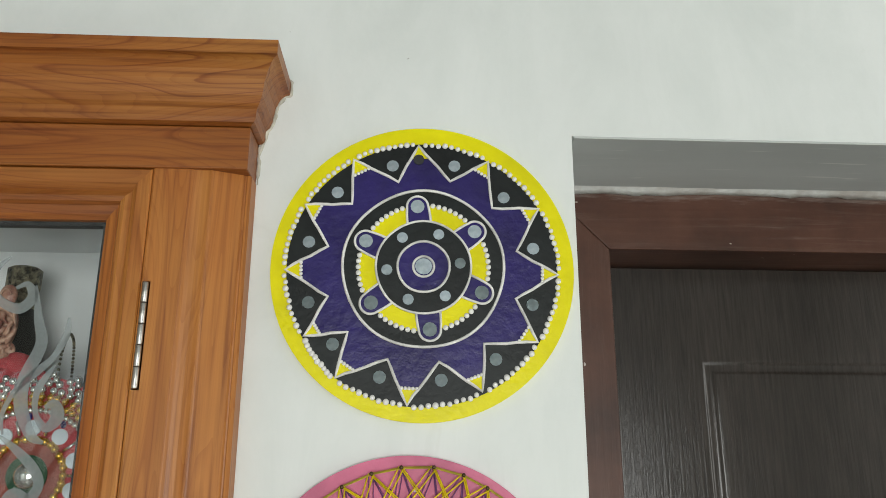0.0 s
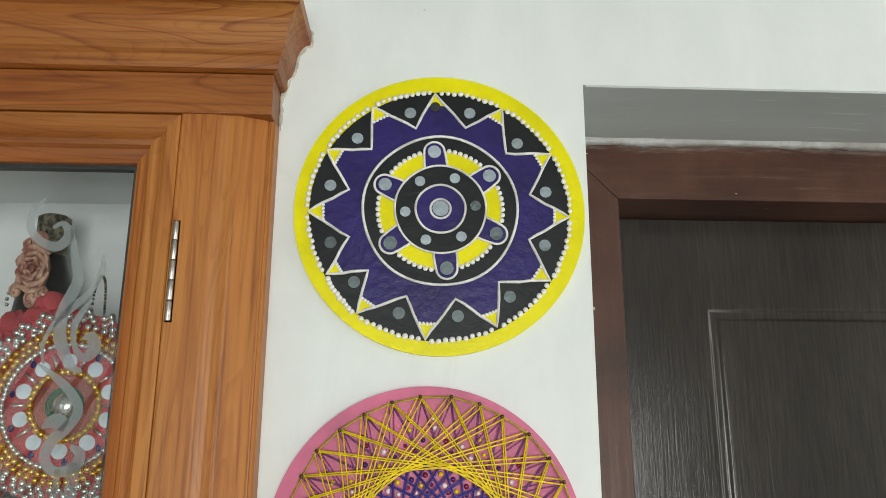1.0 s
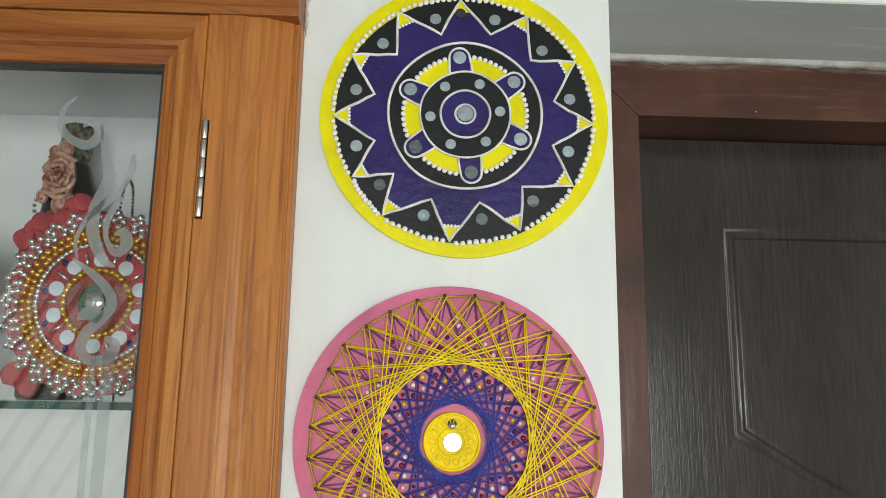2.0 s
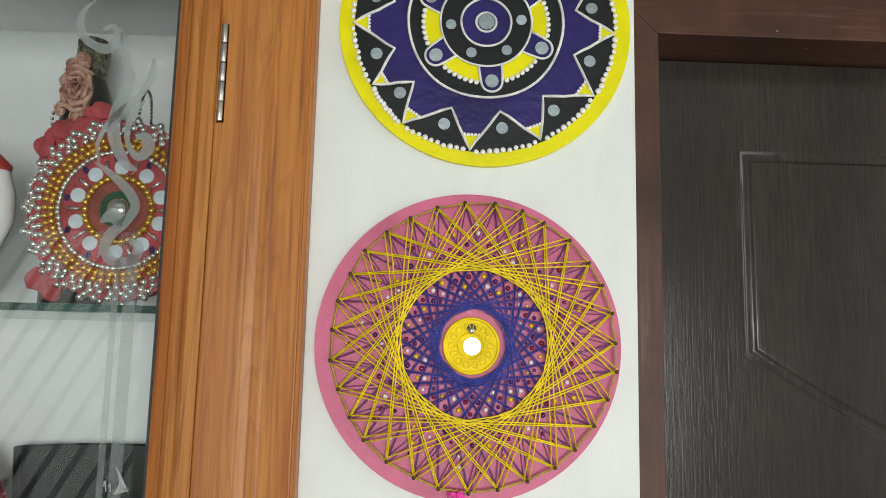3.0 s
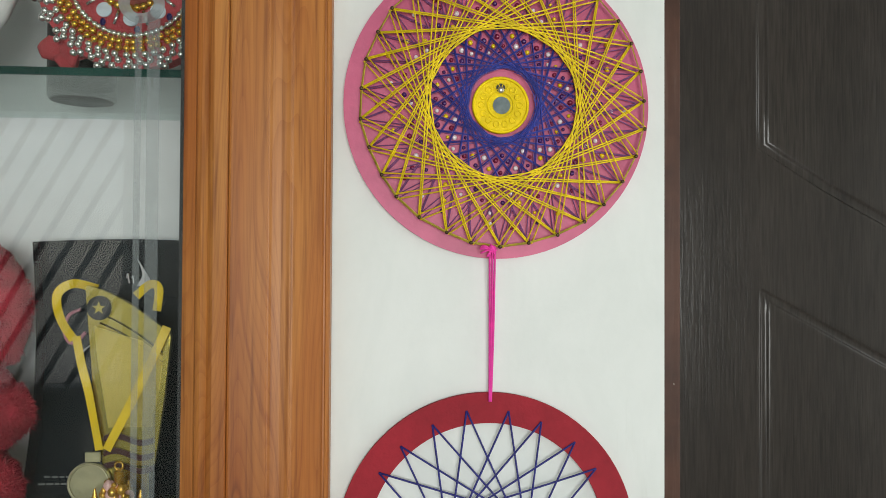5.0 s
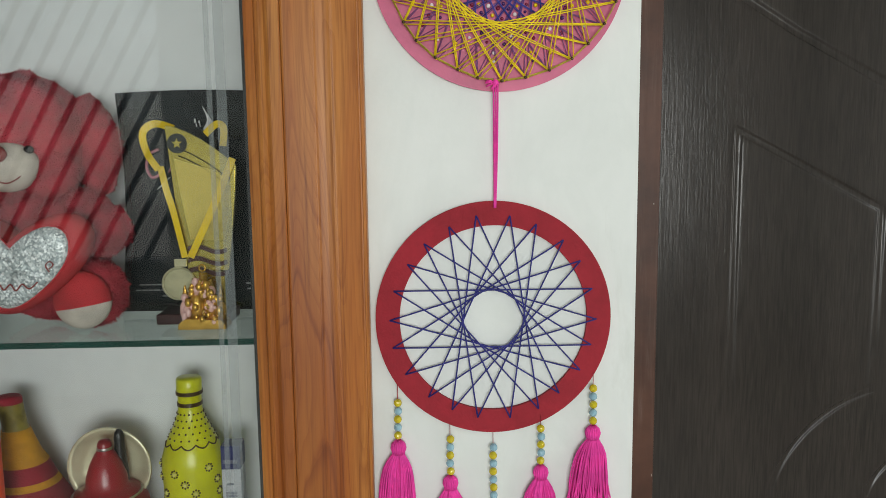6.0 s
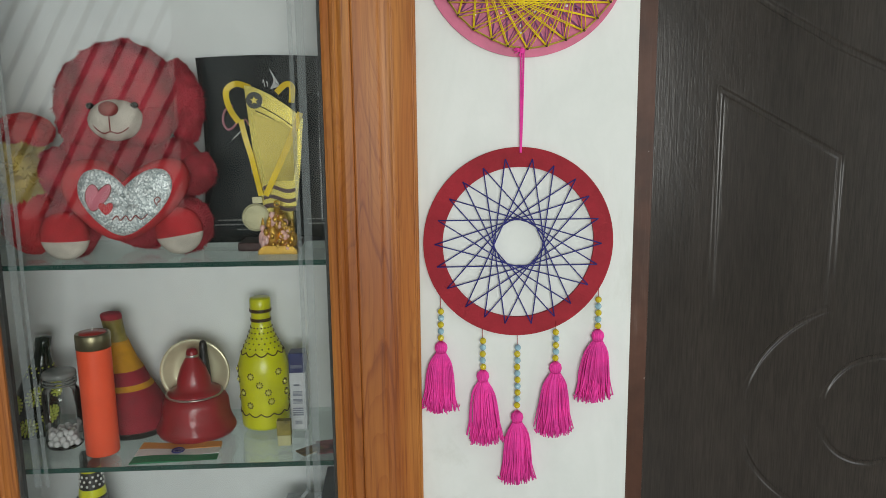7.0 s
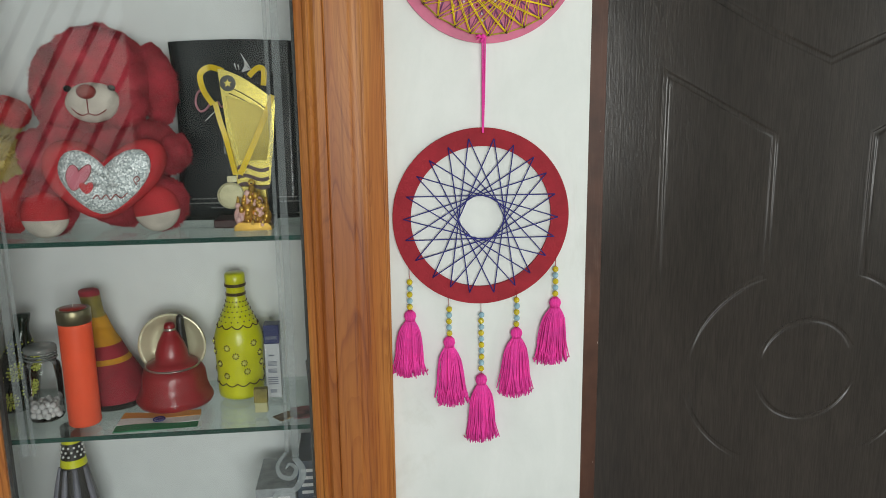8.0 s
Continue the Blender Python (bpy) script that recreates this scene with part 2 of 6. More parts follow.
def door_mat():
    m, t, b = mat_new("embossed_dark_door_skin")
    v = coords(t, (330, 330, 15))
    grain = noise_at(t, v, 1.0, 4, 0.6, 0.4)
    broad = noise_at(t, coords(t, (9, 9, 1.2)), 1.0, 4, 0.5)
    c = mixc(t, 1.0, ramp(t, broad, [(0.3, (0.0270, 0.0222, 0.0188)), (0.7, (0.0405, 0.0330, 0.0280))]), ramp(t, grain, [(0.35, (0.66,) * 3), (0.65, (1.12,) * 3)]), "MULTIPLY")
    t.links.new(c, b.inputs["Base Color"])
    b.inputs["Roughness"].default_value = 0.21
    b.inputs["Specular IOR Level"].default_value = 0.42
    bump(t, b, grain, 0.30, 0.0008)
    return m


DOOR = door_mat()
FLOOR = painted("beige_tile", (0.54, 0.50, 0.45), 0.25, 0.08, 30, 3, 0.05)
CEILING = painted("white_ceiling", (0.48, 0.48, 0.46), 0.7, 0.05, 30, 2, 0.1)
INNER = painted("pale_grey_laminate", (0.84, 0.865, 0.86), 0.45, 0.05, 40, 2.0, 0.05)
STEEL = painted("brushed_steel", (0.66, 0.64, 0.60), 0.34, 0.15, 180, 30, 0.2, 0.0004, 1.0)
GRILLE = painted("grey_grille_paint", (0.45, 0.46, 0.46), 0.5, 0.1)
RUBBER = painted("black_gasket", (0.02, 0.022, 0.022), 0.6, 0.1)


def thin_glass(name, tint, gloss=1.0):
    m, t, b = mat_new(name)
    t.nodes.remove(b)
    fr = node(t, "ShaderNodeFresnel", in_IOR=1.5)
    tr = t.nodes.new("ShaderNodeBsdfTransparent")
    tr.inputs[0].default_value = (*tint, 1)
    gl = t.nodes.new("ShaderNodeBsdfGlossy")
    gl.inputs["Roughness"].default_value = 0.0
    mx = t.nodes.new("ShaderNodeMixShader")
    t.links.new(arith(t, "MULTIPLY", fr.outputs[0], gloss), mx.inputs[0])
    t.links.new(tr.outputs[0], mx.inputs[1])
    t.links.new(gl.outputs[0], mx.inputs[2])
    t.links.new(mx.outputs[0], t.nodes["Material Output"].inputs[0])
    return m


PANE = thin_glass("clear_pane", (0.965, 0.98, 0.975), 0.7)
SHELF_GLASS = thin_glass("shelf_glass", (0.90, 0.95, 0.93), 0.5)
SHELF_EDGE = painted("green_glass_edge", (0.012, 0.07, 0.055), 0.15, 0.2, 60, 9)


def frosted(name, cover):
    m, t, b = mat_new(name)
    b.inputs["Base Color"].default_value = (0.27, 0.305, 0.305, 1)
    b.inputs["Roughness"].default_value = 0.8
    tr = t.nodes.new("ShaderNodeBsdfTransparent")
    mx = t.nodes.new("ShaderNodeMixShader")
    t.links.new(ramp(t, noise_at(t, coords(t), 300, 2), [(0.3, (cover,) * 3), (0.7, (cover + 0.07,) * 3)]), mx.inputs[0])
    t.links.new(tr.outputs[0], mx.inputs[1])
    t.links.new(b.outputs[0], mx.inputs[2])
    t.links.new(mx.outputs[0], t.nodes["Material Output"].inputs[0])
    return m


FROST, FROST_BAND = frosted("etched_frost", 0.58), frosted("etched_band", 0.35)


# ---- the room ----
CEIL_Z, WALL_D = 2.75, 0.30
CAB_L, CAB_R = -0.918, -0.1685
DOOR_L, DOOR_R, DOOR_T = 0.157, 1.255, 2.110

bm = bmesh.new()
box(bm, -3.2, CAB_L, 0, WALL_D, 0, CEIL_Z)
box(bm, CAB_L, CAB_R, 0, WALL_D, 2.095, CEIL_Z)
box(bm, CAB_L, CAB_R, 0.262, WALL_D, 0, 2.095)
box(bm, CAB_R, DOOR_L, 0, WALL_D, 0, CEIL_Z)
box(bm, DOOR_L, DOOR_R, 0, WALL_D, DOOR_T, CEIL_Z)
box(bm, DOOR_R, 2.4, 0, WALL_D, 0, CEIL_Z)
wall = tagged(link_mesh("wall_north", bm, PLASTER), "white painted plaster wall with cabinet niche and doorway", "wall", kind="structure")

# thin skin under the lintel that carries the painted-in shade
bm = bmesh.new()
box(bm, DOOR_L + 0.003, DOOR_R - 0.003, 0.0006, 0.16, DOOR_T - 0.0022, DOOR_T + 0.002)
tagged(link_mesh("trim_reveal", bm, REVEAL), "plaster soffit above the door frame, its shade painted in as grey", "trim", kind="structure")

bm = bmesh.new()
box(bm, -3.2, 2.4, -3.6, 0.5, -0.1, 0)
tagged(link_mesh("floor", bm, FLOOR), "beige tiled floor", "floor", kind="structure")
bm = bmesh.new()
box(bm, -3.2, 2.4, -3.6, 0.5, CEIL_Z, CEIL_Z + 0.1)
tagged(link_mesh("ceiling", bm, CEILING), "plain white ceiling", "ceiling", kind="structure")
for name, x0, x1 in (("wall_west", -3.35, -3.2), ("wall_east", 2.4, 2.55)):
    bm = bmesh.new()
    if x0 < 0:
        box(bm, x0, x1, -3.6, 0.3, 0, CEIL_Z)
    else:
        box(bm, x0, x1, -3.6, -1.55, 0, CEIL_Z), box(bm, x0, x1, -0.35, 0.3, 0, CEIL_Z)
        box(bm, x0, x1, -1.55, -0.35, 0, 0.8), box(bm, x0, x1, -1.55, -0.35, 2.3, CEIL_Z)
    tagged(link_mesh(name, bm, PLASTER), "white painted plaster side wall", "wall", kind="structure")
bm = bmesh.new()
cuts = ((-2.75, -1.55, 0.8, 2.3), (-0.55, 1.15, 0.8, 1.95))
xs = [-3.2, -2.75, -1.55, -0.55, 1.15, 2.4]
for k, (x0, x1) in enumerate(zip(xs, xs[1:])):
    if k in (1, 3):
        _, _, z0, z1 = cuts[k // 2]
        box(bm, x0, x1, -3.75, -3.6, 0, z0)
        box(bm, x0, x1, -3.75, -3.6, z1, CEIL_Z)
    else:
        box(bm, x0, x1, -3.75, -3.6, 0, CEIL_Z)
tagged(link_mesh("wall_south", bm, PLASTER), "white painted plaster wall with two windows", "wall", kind="structure")
for n, (x0, x1, z0, z1) in enumerate(cuts):
    bm = bmesh.new()
    if n == 0:
        for k in range(15):
            xa, xb = x0 - 0.85 + 0.145 * k, x0 + 0.145 * k
            ua, ub = max(0.0, (x0 - xa) / 0.85), min(1.0, (x1 - xa) / 0.85)
            if ub > ua:
                tube(bm, [(xa + 0.85 * ua, -3.66, z0 + (z1 - z0) * ua), (xa + 0.85 * ub, -3.66, z0 + (z1 - z0) * ub)], 0.017, 6)
    else:
        for k in range(5):
            x = x0 + (x1 - x0) * k / 4
            tube(bm, [(x, -3.66, z0), (x, -3.66, z1)], 0.012, 6)
    tagged(link_mesh("window_%d" % (n + 1), bm, GRILLE), "grey painted metal window grille", "window", kind="structure")

# ---- door and its frame ----
frame_thing = tagged(new("door_frame"), "brown enamelled wooden door frame with scuffed mitred corners", "door frame", kind="structure")
FY0, FY1 = 0.150, 0.285
IN_L, IN_R, IN_T = 0.232, 1.180, 2.030


def prism(bm, outline, y0, y1):
    fs = plate(bm, outline, y0, y1)
    bmesh.ops.bevel(bm, geom=list({e for f in fs for e in f.edges}), offset=0.0018, segments=2, profile=0.5, affect="EDGES")


bm = bmesh.new()
prism(bm, [(DOOR_L, 0), (IN_L, 0), (IN_L, IN_T), (DOOR_L, DOOR_T - 0.004)], FY0, FY1)
part("jamb", bm, ENAMEL, frame_thing)
bm = bmesh.new()
prism(bm, [(IN_R, 0), (DOOR_R, 0), (DOOR_R, DOOR_T - 0.004), (IN_R, IN_T)], FY0, FY1)
part("jamb", bm, ENAMEL, frame_thing)
bm = bmesh.new()
prism(bm, [(DOOR_L + 0.0006, DOOR_T - 0.004), (IN_L + 0.0004, IN_T + 0.0006), (IN_R - 0.0004, IN_T + 0.0006), (DOOR_R - 0.0006, DOOR_T - 0.004)], FY0 + 0.0015, FY1)
part("head", bm, ENAMEL_HEAD, frame_thing)
# smeared filler along the top of the frame
bm = bmesh.new()
rows = []
for k in range(90):
    x = DOOR_L + 0.001 + (DOOR_R - DOOR_L - 0.002) * k / 89
    h = 0.0036 + 0.003 * noise.noise((x * 14, 1.3, 0)) + 0.0025 * noise.noise((x * 70, 4.3, 0))
    rows.append([bm.verts.new((x, FY0 - 0.009 - 0.5 * h, DOOR_T - 0.0024)), bm.verts.new((x, FY0 - 0.006, DOOR_T - 0.0042 - 0.15 * h)), bm.verts.new((x, FY0 - 0.0004, DOOR_T - 0.0055 - max(h, 0.001))), bm.verts.new((x, FY0 + 0.002, DOOR_T - 0.004))])
for a, b in zip(rows, rows[1:]):
    for k in range(3):
        bm.faces.new((a[k], a[k + 1], b[k + 1], b[k])).smooth = True
part("filler", bm, painted("dirty_filler", (0.66, 0.67, 0.64), 0.85, 0.12, 90, 26, 0.4, 0.002, dark=(0.46, 0.43, 0.39)), frame_thing, "smeared dirty filler along the frame's top")

door = tagged(new("door_1"), "closed dark brown moulded door with raised panels", "door", kind="structure")
DY = 0.230
bm = bmesh.new()
box(bm, IN_L + 0.003, IN_R - 0.003, DY + 0.006, DY + 0.035, 0.008, IN_T - 0.003, 0.0015)
part("leaf", bm, DOOR, door)


GROOVES = []


def groove(bm, pts, deep, half, fade=(0.0, 0.0)):
    """A pressed groove along (x, z) points of the door's face, half: half its width in metres."""
    GROOVES.append(([tuple(p) for p in pts], half))
    lip = 0.00022 + 0.00004 * len(GROOVES)
    side = [(-(half + 0.0055), -lip), (-(half + 0.0008), -lip), (-half, -0.6 * lip), (-0.84 * half, 0.14 * deep), (-0.66 * half, 0.58 * deep), (-0.50 * half, 0.90 * deep), (-0.32 * half, deep)]
    shape = side + [(-u, v) for u, v in side[::-1]]
    pts = [Vector((p[0], p[1])) for p in pts]
    n = len(pts)
    total = sum((b - a).length for a, b in zip(pts, pts[1:]))
    run, cols = 0.0, []
    for i, p in enumerate(pts):
        a, b = pts[max(i - 1, 0)], pts[min(i + 1, n - 1)]
        d1, d2 = (p - a), (b - p)
        d1 = d1.normalized() if d1.length else d2.normalized()
        d2 = d2.normalized() if d2.length else d1
        d = (d1 + d2).normalized()
        q = Vector((-d.y, d.x)) / max(d.dot(d1), 0.4)
        if i:
            run += (p - pts[i - 1]).length
        k = 1.0
        if fade[0]:
            k = min(k, run / fade[0])
        if fade[1]:
            k = min(k, (total - run) / fade[1])
        k = max(k, 0.0)
        cols.append([bm.verts.new((p.x + q.x * u, DY + (v * k if v > 0 else v), p.y + q.y * u)) for u, v in shape])
    for a, b in zip(cols, cols[1:]):
        for k in range(len(shape) - 1):
            bm.faces.new((a[k], b[k], b[k + 1], a[k + 1])).smooth = True


def along(a, b, n=12):
    return [(a[0] + (b[0] - a[0]) * k / n, a[1] + (b[1] - a[1]) * k / n) for k in range(n + 1)]


DCX = 0.707
bm = bmesh.new()
vee = [(DCX - 0.334, 1.638), (DCX - 0.250, 1.586), (DCX - 0.120, 1.516), (DCX, 1.464)]
outline = along((DCX, 1.464), vee[2], 4) + along(vee[2], vee[1], 4)[1:] + along(vee[1], vee[0], 4)[1:]
outline += along(vee[0], (DCX - 0.334, 1.897), 6)[1:] + along((DCX - 0.334, 1.897), (DCX + 0.334, 1.897), 8)[1:]
outline += along((DCX + 0.334, 1.897), (DCX + 0.334, 1.638), 6)[1:] + [(2 * DCX - x, z) for x, z in vee[1:]]
turn = next(i for i, p in enumerate(outline) if abs(p[1] - 1.897) < 1e-5 and abs(p[0] - DCX) < 0.01)
outline = outline[turn:-1] + outline[:turn + 1]
groove(bm, outline, 0.0024, 0.0082)
part("panel_moulding", bm, DOOR, door)
for s in (-1, 1):
    bm = bmesh.new()
    pts = along((DCX + s * 0.332, 1.02), (DCX + s * 0.332, 1.443), 16) + along((DCX + s * 0.332, 1.443), (DCX + s * 0.105, 1.322), 10)[1:] + along((DCX + s * 0.105, 1.322), (DCX + s * 0.105, 1.03), 14)[1:]
    groove(bm, pts if s > 0 else pts[::-1], 0.0022, 0.0068, (0.30, 0.30))
    part("panel_moulding", bm, DOOR, door)
    for a0, a1 in ((113, 172), (190, 240)):
        bm = bmesh.new()
        pts = [(DCX - s * 0.264 * -math.cos(radians(a)), 0.832 + 0.222 * math.sin(radians(a))) for a in np.linspace(a0, a1, 24)]
        groove(bm, pts, 0.0017, 0.0052, (0.06, 0.10))
        part("panel_moulding", bm, DOOR, door)
    for a0, a1 in ((25, 165), (195, 345)):
        if s > 0:
            bm = bmesh.new()
            pts = [(DCX + 0.108 * math.cos(radians(a)), 0.832 + 0.108 * math.sin(radians(a))) for a in np.linspace(a0, a1, 30)]
            groove(bm, pts, 0.0017, 0.0052, (0.05, 0.05))
            part("panel_moulding", bm, DOOR, door)

# the leaf's face sheet, cut away where the grooves run
step = 0.003
gx = np.arange(IN_L + 0.003, IN_R - 0.003 + 1e-6, step)
gz = np.arange(0.008, IN_T - 0.003 + 1e-6, step)
mx, mz = np.meshgrid((gx[:-1] + gx[1:]) / 2, (gz[:-1] + gz[1:]) / 2)
solid = np.ones(mx.shape, bool)
for pts, half in GROOVES:
    if pts[0] != pts[-1]:
        pts = pts[1:-1]
    for (ax, az), (bx, bz) in zip(pts, pts[1:]):
        ux, uz = bx - ax, bz - az
        t = np.clip(((mx - ax) * ux + (mz - az) * uz) / max(ux * ux + uz * uz, 1e-12), 0, 1)
        solid &= np.hypot(mx - ax - t * ux, mz - az - t * uz) > half + 0.0023
nx = len(gx)
sheet = bpy.data.meshes.new("face_sheet")
sheet.from_pydata([(x, DY, z) for z in gz.tolist() for x in gx.tolist()], [], [(j * nx + i, j * nx + i + 1, (j + 1) * nx + i + 1, (j + 1) * nx + i) for j, i in np.argwhere(solid).tolist()])
sheet.materials.append(DOOR)
adopt(new("face_sheet", sheet), door)

# ---- the display cabinet ----
cabinet = tagged(new("display_cabinet"), "built-in orange-brown wood laminate display cabinet with etched glass door", "cabinet")
OPEN_L, OPEN_R = -0.785, -0.301
PANE_Y = -0.026
BACK_Y = 0.240
for name, b in (("back_panel", (CAB_L, CAB_R, BACK_Y, 0.2615, 0.10, 2.09)), ("side_panel", (CAB_L, CAB_L + 0.03, 0.0, BACK_Y, 0.10, 2.09)),
                ("side_panel", (-0.262, CAB_R, 0.0, BACK_Y, 0.10, 2.09)), ("top_panel", (CAB_L + 0.03, -0.262, 0.0, BACK_Y, 2.04, 2.09)), ("base_panel", (CAB_L + 0.03, -0.262, 0.0, BACK_Y, 0.10, 0.14))):
    bm = bmesh.new()
    box(bm, *b)
    part(name, bm, INNER, cabinet)


def pilaster(sign, x_in, x_out):
    """An upright with a moulded face, from its inner to its outer edge."""
    w = x_out - x_in
    prof = [(0, 0.0), (0.0, -0.0395), (0.012, -0.0408), (0.03, -0.0412), (0.385, -0.0412), (0.395, -0.0404), (0.405, -0.0403), (0.43, -0.0394), (0.47, -0.0386), (0.52, -0.0382), (0.57, -0.0384), (0.605, -0.0389),
            (0.615, -0.0389), (0.625, -0.0380), (0.64, -0.0377), (0.92, -0.0272), (0.935, -0.0252), (0.95, -0.0250), (0.96, -0.0258), (0.985, -0.0246), (1.0, -0.0225), (1.0, 0.0)]
    bm = bmesh.new()
    cols = [[bm.verts.new((x_in + w * u, y, z)) for u, y in prof] for z in (0.0, 0.7, 1.4, 2.048)]
    for a, b in zip(cols, cols[1:]):
        for k in range(len(prof) - 1):
            bm.faces.new((a[k], a[k + 1], b[k + 1], b[k]) if sign > 0 else (a[k + 1], a[k], b[k], b[k + 1])).smooth = False
    bm.faces.new(cols[-1])
    part("pilaster", bm, WOOD_UP, cabinet)


pilaster(1, -0.2585, CAB_R)
pilaster(-1, -0.8275, CAB_L)
bm = bmesh.new()
box(bm, CAB_L - 0.002, CAB_R - 0.0005, -0.0440, 0.0, 2.0480, 2.0915, 0.0012)
part("frieze", bm, WOOD_ACROSS, cabinet)
bm = bmesh.new()
prof = [(0.0, 2.092), (0.0045, 2.0935), (0.006, 2.098), (0.0065, 2.106), (0.0095, 2.110), (0.0125, 2.117), (0.0135, 2.124), (0.0145, 2.132), (0.018, 2.140), (0.0225, 2.146), (0.0245, 2.1475), (0.0285, 2.149), (0.0285, 2.1635)]
cols = [[bm.verts.new(p) for p in ((CAB_L - d, 0.0, z), (CAB_L - d, -0.0455 - 1.4 * d, z), (CAB_R + d, -0.0455 - 1.4 * d, z), (CAB_R + d, 0.0, z))] for d, z in prof]
for a, b in zip(cols, cols[1:]):
    for k in range(3):
        bm.faces.new((a[k], a[k + 1], b[k + 1], b[k]))
bm.faces.new(cols[-1]), bm.faces.new(cols[0][::-1])
part("crown_moulding", bm, WOOD_ACROSS, cabinet, "stepped crown moulding with chipped corner")
# dried filler where the crown meets the wall
bm = bmesh.new()
edge = [(CAB_R + d + 0.0008, -0.0006, z) for d, z in prof[1:]] + [(CAB_R + 0.030 - 0.05 * k / 5, -0.0006, 2.1650 + 0.0006 * math.sin(k * 2.0)) for k in range(1, 6)]
edge = [(CAB_R + 0.0012, -0.0006, 2.0915 - 0.043 * k / 8) for k in range(8, 0, -1)] + edge
line = smooth_line(edge, 4)
tube(bm, [(p.x + 0.0010 * noise.noise(p * 160), p.y, p.z) for p in line], [max(0.0006, 0.0016 + 0.0022 * noise.noise(p * 110)) for p in line], 6)
part("filler", bm, painted("cream_filler", (0.66, 0.62, 0.52), 0.8, 0.2, 80, 40, 0.6, 0.002), cabinet, "cream dried filler round the crown")
bm = bmesh.new()
box(bm, CAB_L, CAB_R, -0.03, 0.0, 0.0, 0.098)
part("plinth", bm, WOOD_ACROSS, cabinet)

DOOR_Z0, DOOR_Z1, GL_Z0, GL_Z1 = 0.15, 2.0474, 0.20, 1.999
door_frame_prof = [(0.0, -0.026), (0.0, -0.029), (0.10, -0.0315), (0.28, -0.033), (0.34, -0.0375), (0.44, -0.039), (0.50, -0.0375), (0.56, -0.036), (0.62, -0.0385), (0.70, -0.041), (0.97, -0.0415), (1.0, -0.040), (1.0, -0.008), (0.0, -0.008)]
leaf = part("door", bmesh.new(), WOOD_UP, cabinet)
inner = ((OPEN_L, GL_Z0), (OPEN_R, GL_Z0), (OPEN_R, GL_Z1), (OPEN_L, GL_Z1))
outer = ((-0.8272, DOOR_Z0), (-0.2588, DOOR_Z0), (-0.2588, DOOR_Z1), (-0.8272, DOOR_Z1))
for k, name in enumerate(("bottom_rail", "stile", "top_rail", "stile")):
    j = (k + 1) % 4
    bm = bmesh.new()
    ends = []
    for i in (k, j):
        ends.append([bm.verts.new((inner[i][0] + (outer[i][0] - inner[i][0]) * u, y, inner[i][1] + (outer[i][1] - inner[i][1]) * u)) for u, y in door_frame_prof])
    n = len(door_frame_prof)
    for q in range(n):
        r = (q + 1) % n
        bm.faces.new((ends[0][q], ends[1][q], ends[1][r], ends[0][r]))
    bm.faces.new(ends[0]), bm.faces.new(ends[1][::-1])
    bmesh.ops.recalc_face_normals(bm, faces=bm.faces)
    part(name, bm, WOOD_UP if k % 2 else WOOD_ACROSS, leaf)
bm = bmesh.new()
box(bm, OPEN_L + 0.001, OPEN_R - 0.001, PANE_Y + 0.001, PANE_Y + 0.005, GL_Z0 + 0.001, GL_Z1 - 0.001)
pane = part("glass_pane", bm, PANE, leaf, "clear glass pane")
pane.visible_shadow = False
for x0, x1, z0, z1 in ((OPEN_L, OPEN_L + 0.0055, GL_Z0, GL_Z1), (OPEN_R - 0.0055, OPEN_R, GL_Z0, GL_Z1), (OPEN_L + 0.0055, OPEN_R - 0.0055, GL_Z1 - 0.0035, GL_Z1)):
    bm = bmesh.new()
    box(bm, x0, x1, PANE_Y + 0.006, PANE_Y + 0.016, z0, z1)
    part("gasket", bm, RUBBER, leaf, "thin black gasket")
bm = bmesh.new()
HX, HZ0, HZ1 = -0.2530, 1.839, 1.936
for k in range(5):
    a, b = HZ0 + (HZ1 - HZ0) * k / 5 + 0.0002, HZ0 + (HZ1 - HZ0) * (k + 1) / 5 - 0.0002
    lathe(bm, [(0, a), (0.0025, a + 0.0002), (0.0027, a + 0.0006), (0.0027, b - 0.0006), (0.0025, b - 0.0002), (0, b)], 14, (HX, -0.0425, 0))
hinge = part("hinge", bm, STEEL, leaf, "steel barrel hinge")
bm = bmesh.new()
box(bm, HX - 0.0036, HX + 0.0036, -0.0412, -0.0405, HZ0 - 0.0008, HZ1 + 0.0008)
part("hinge_slot", bm, RUBBER, leaf, "dark slot behind the hinge")

# etched ornament on the pane
def ribbon(bm, pts, widths):
    pts = [Vector((p[0], p[1])) for p in pts]
    ctrl = smooth_line([(p.x, p.y, w) for p, w in zip(pts, widths)], 6)
    cols = []
    for i, p in enumerate(ctrl):
        d = (ctrl[min(i + 1, len(ctrl) - 1)] - ctrl[max(i - 1, 0)])
        d = Vector((d.x, d.y)).normalized()
        q = Vector((-d.y, d.x)) * max(p.z, 0.0003) / 2
        cols.append((bm.verts.new((p.x + q.x, PANE_Y - 0.0003, p.y + q.y)), bm.verts.new((p.x - q.x, PANE_Y - 0.0003, p.y - q.y))))
    for a, b in zip(cols, cols[1:]):
        bm.faces.new((a[0], a[1], b[1], b[0]))


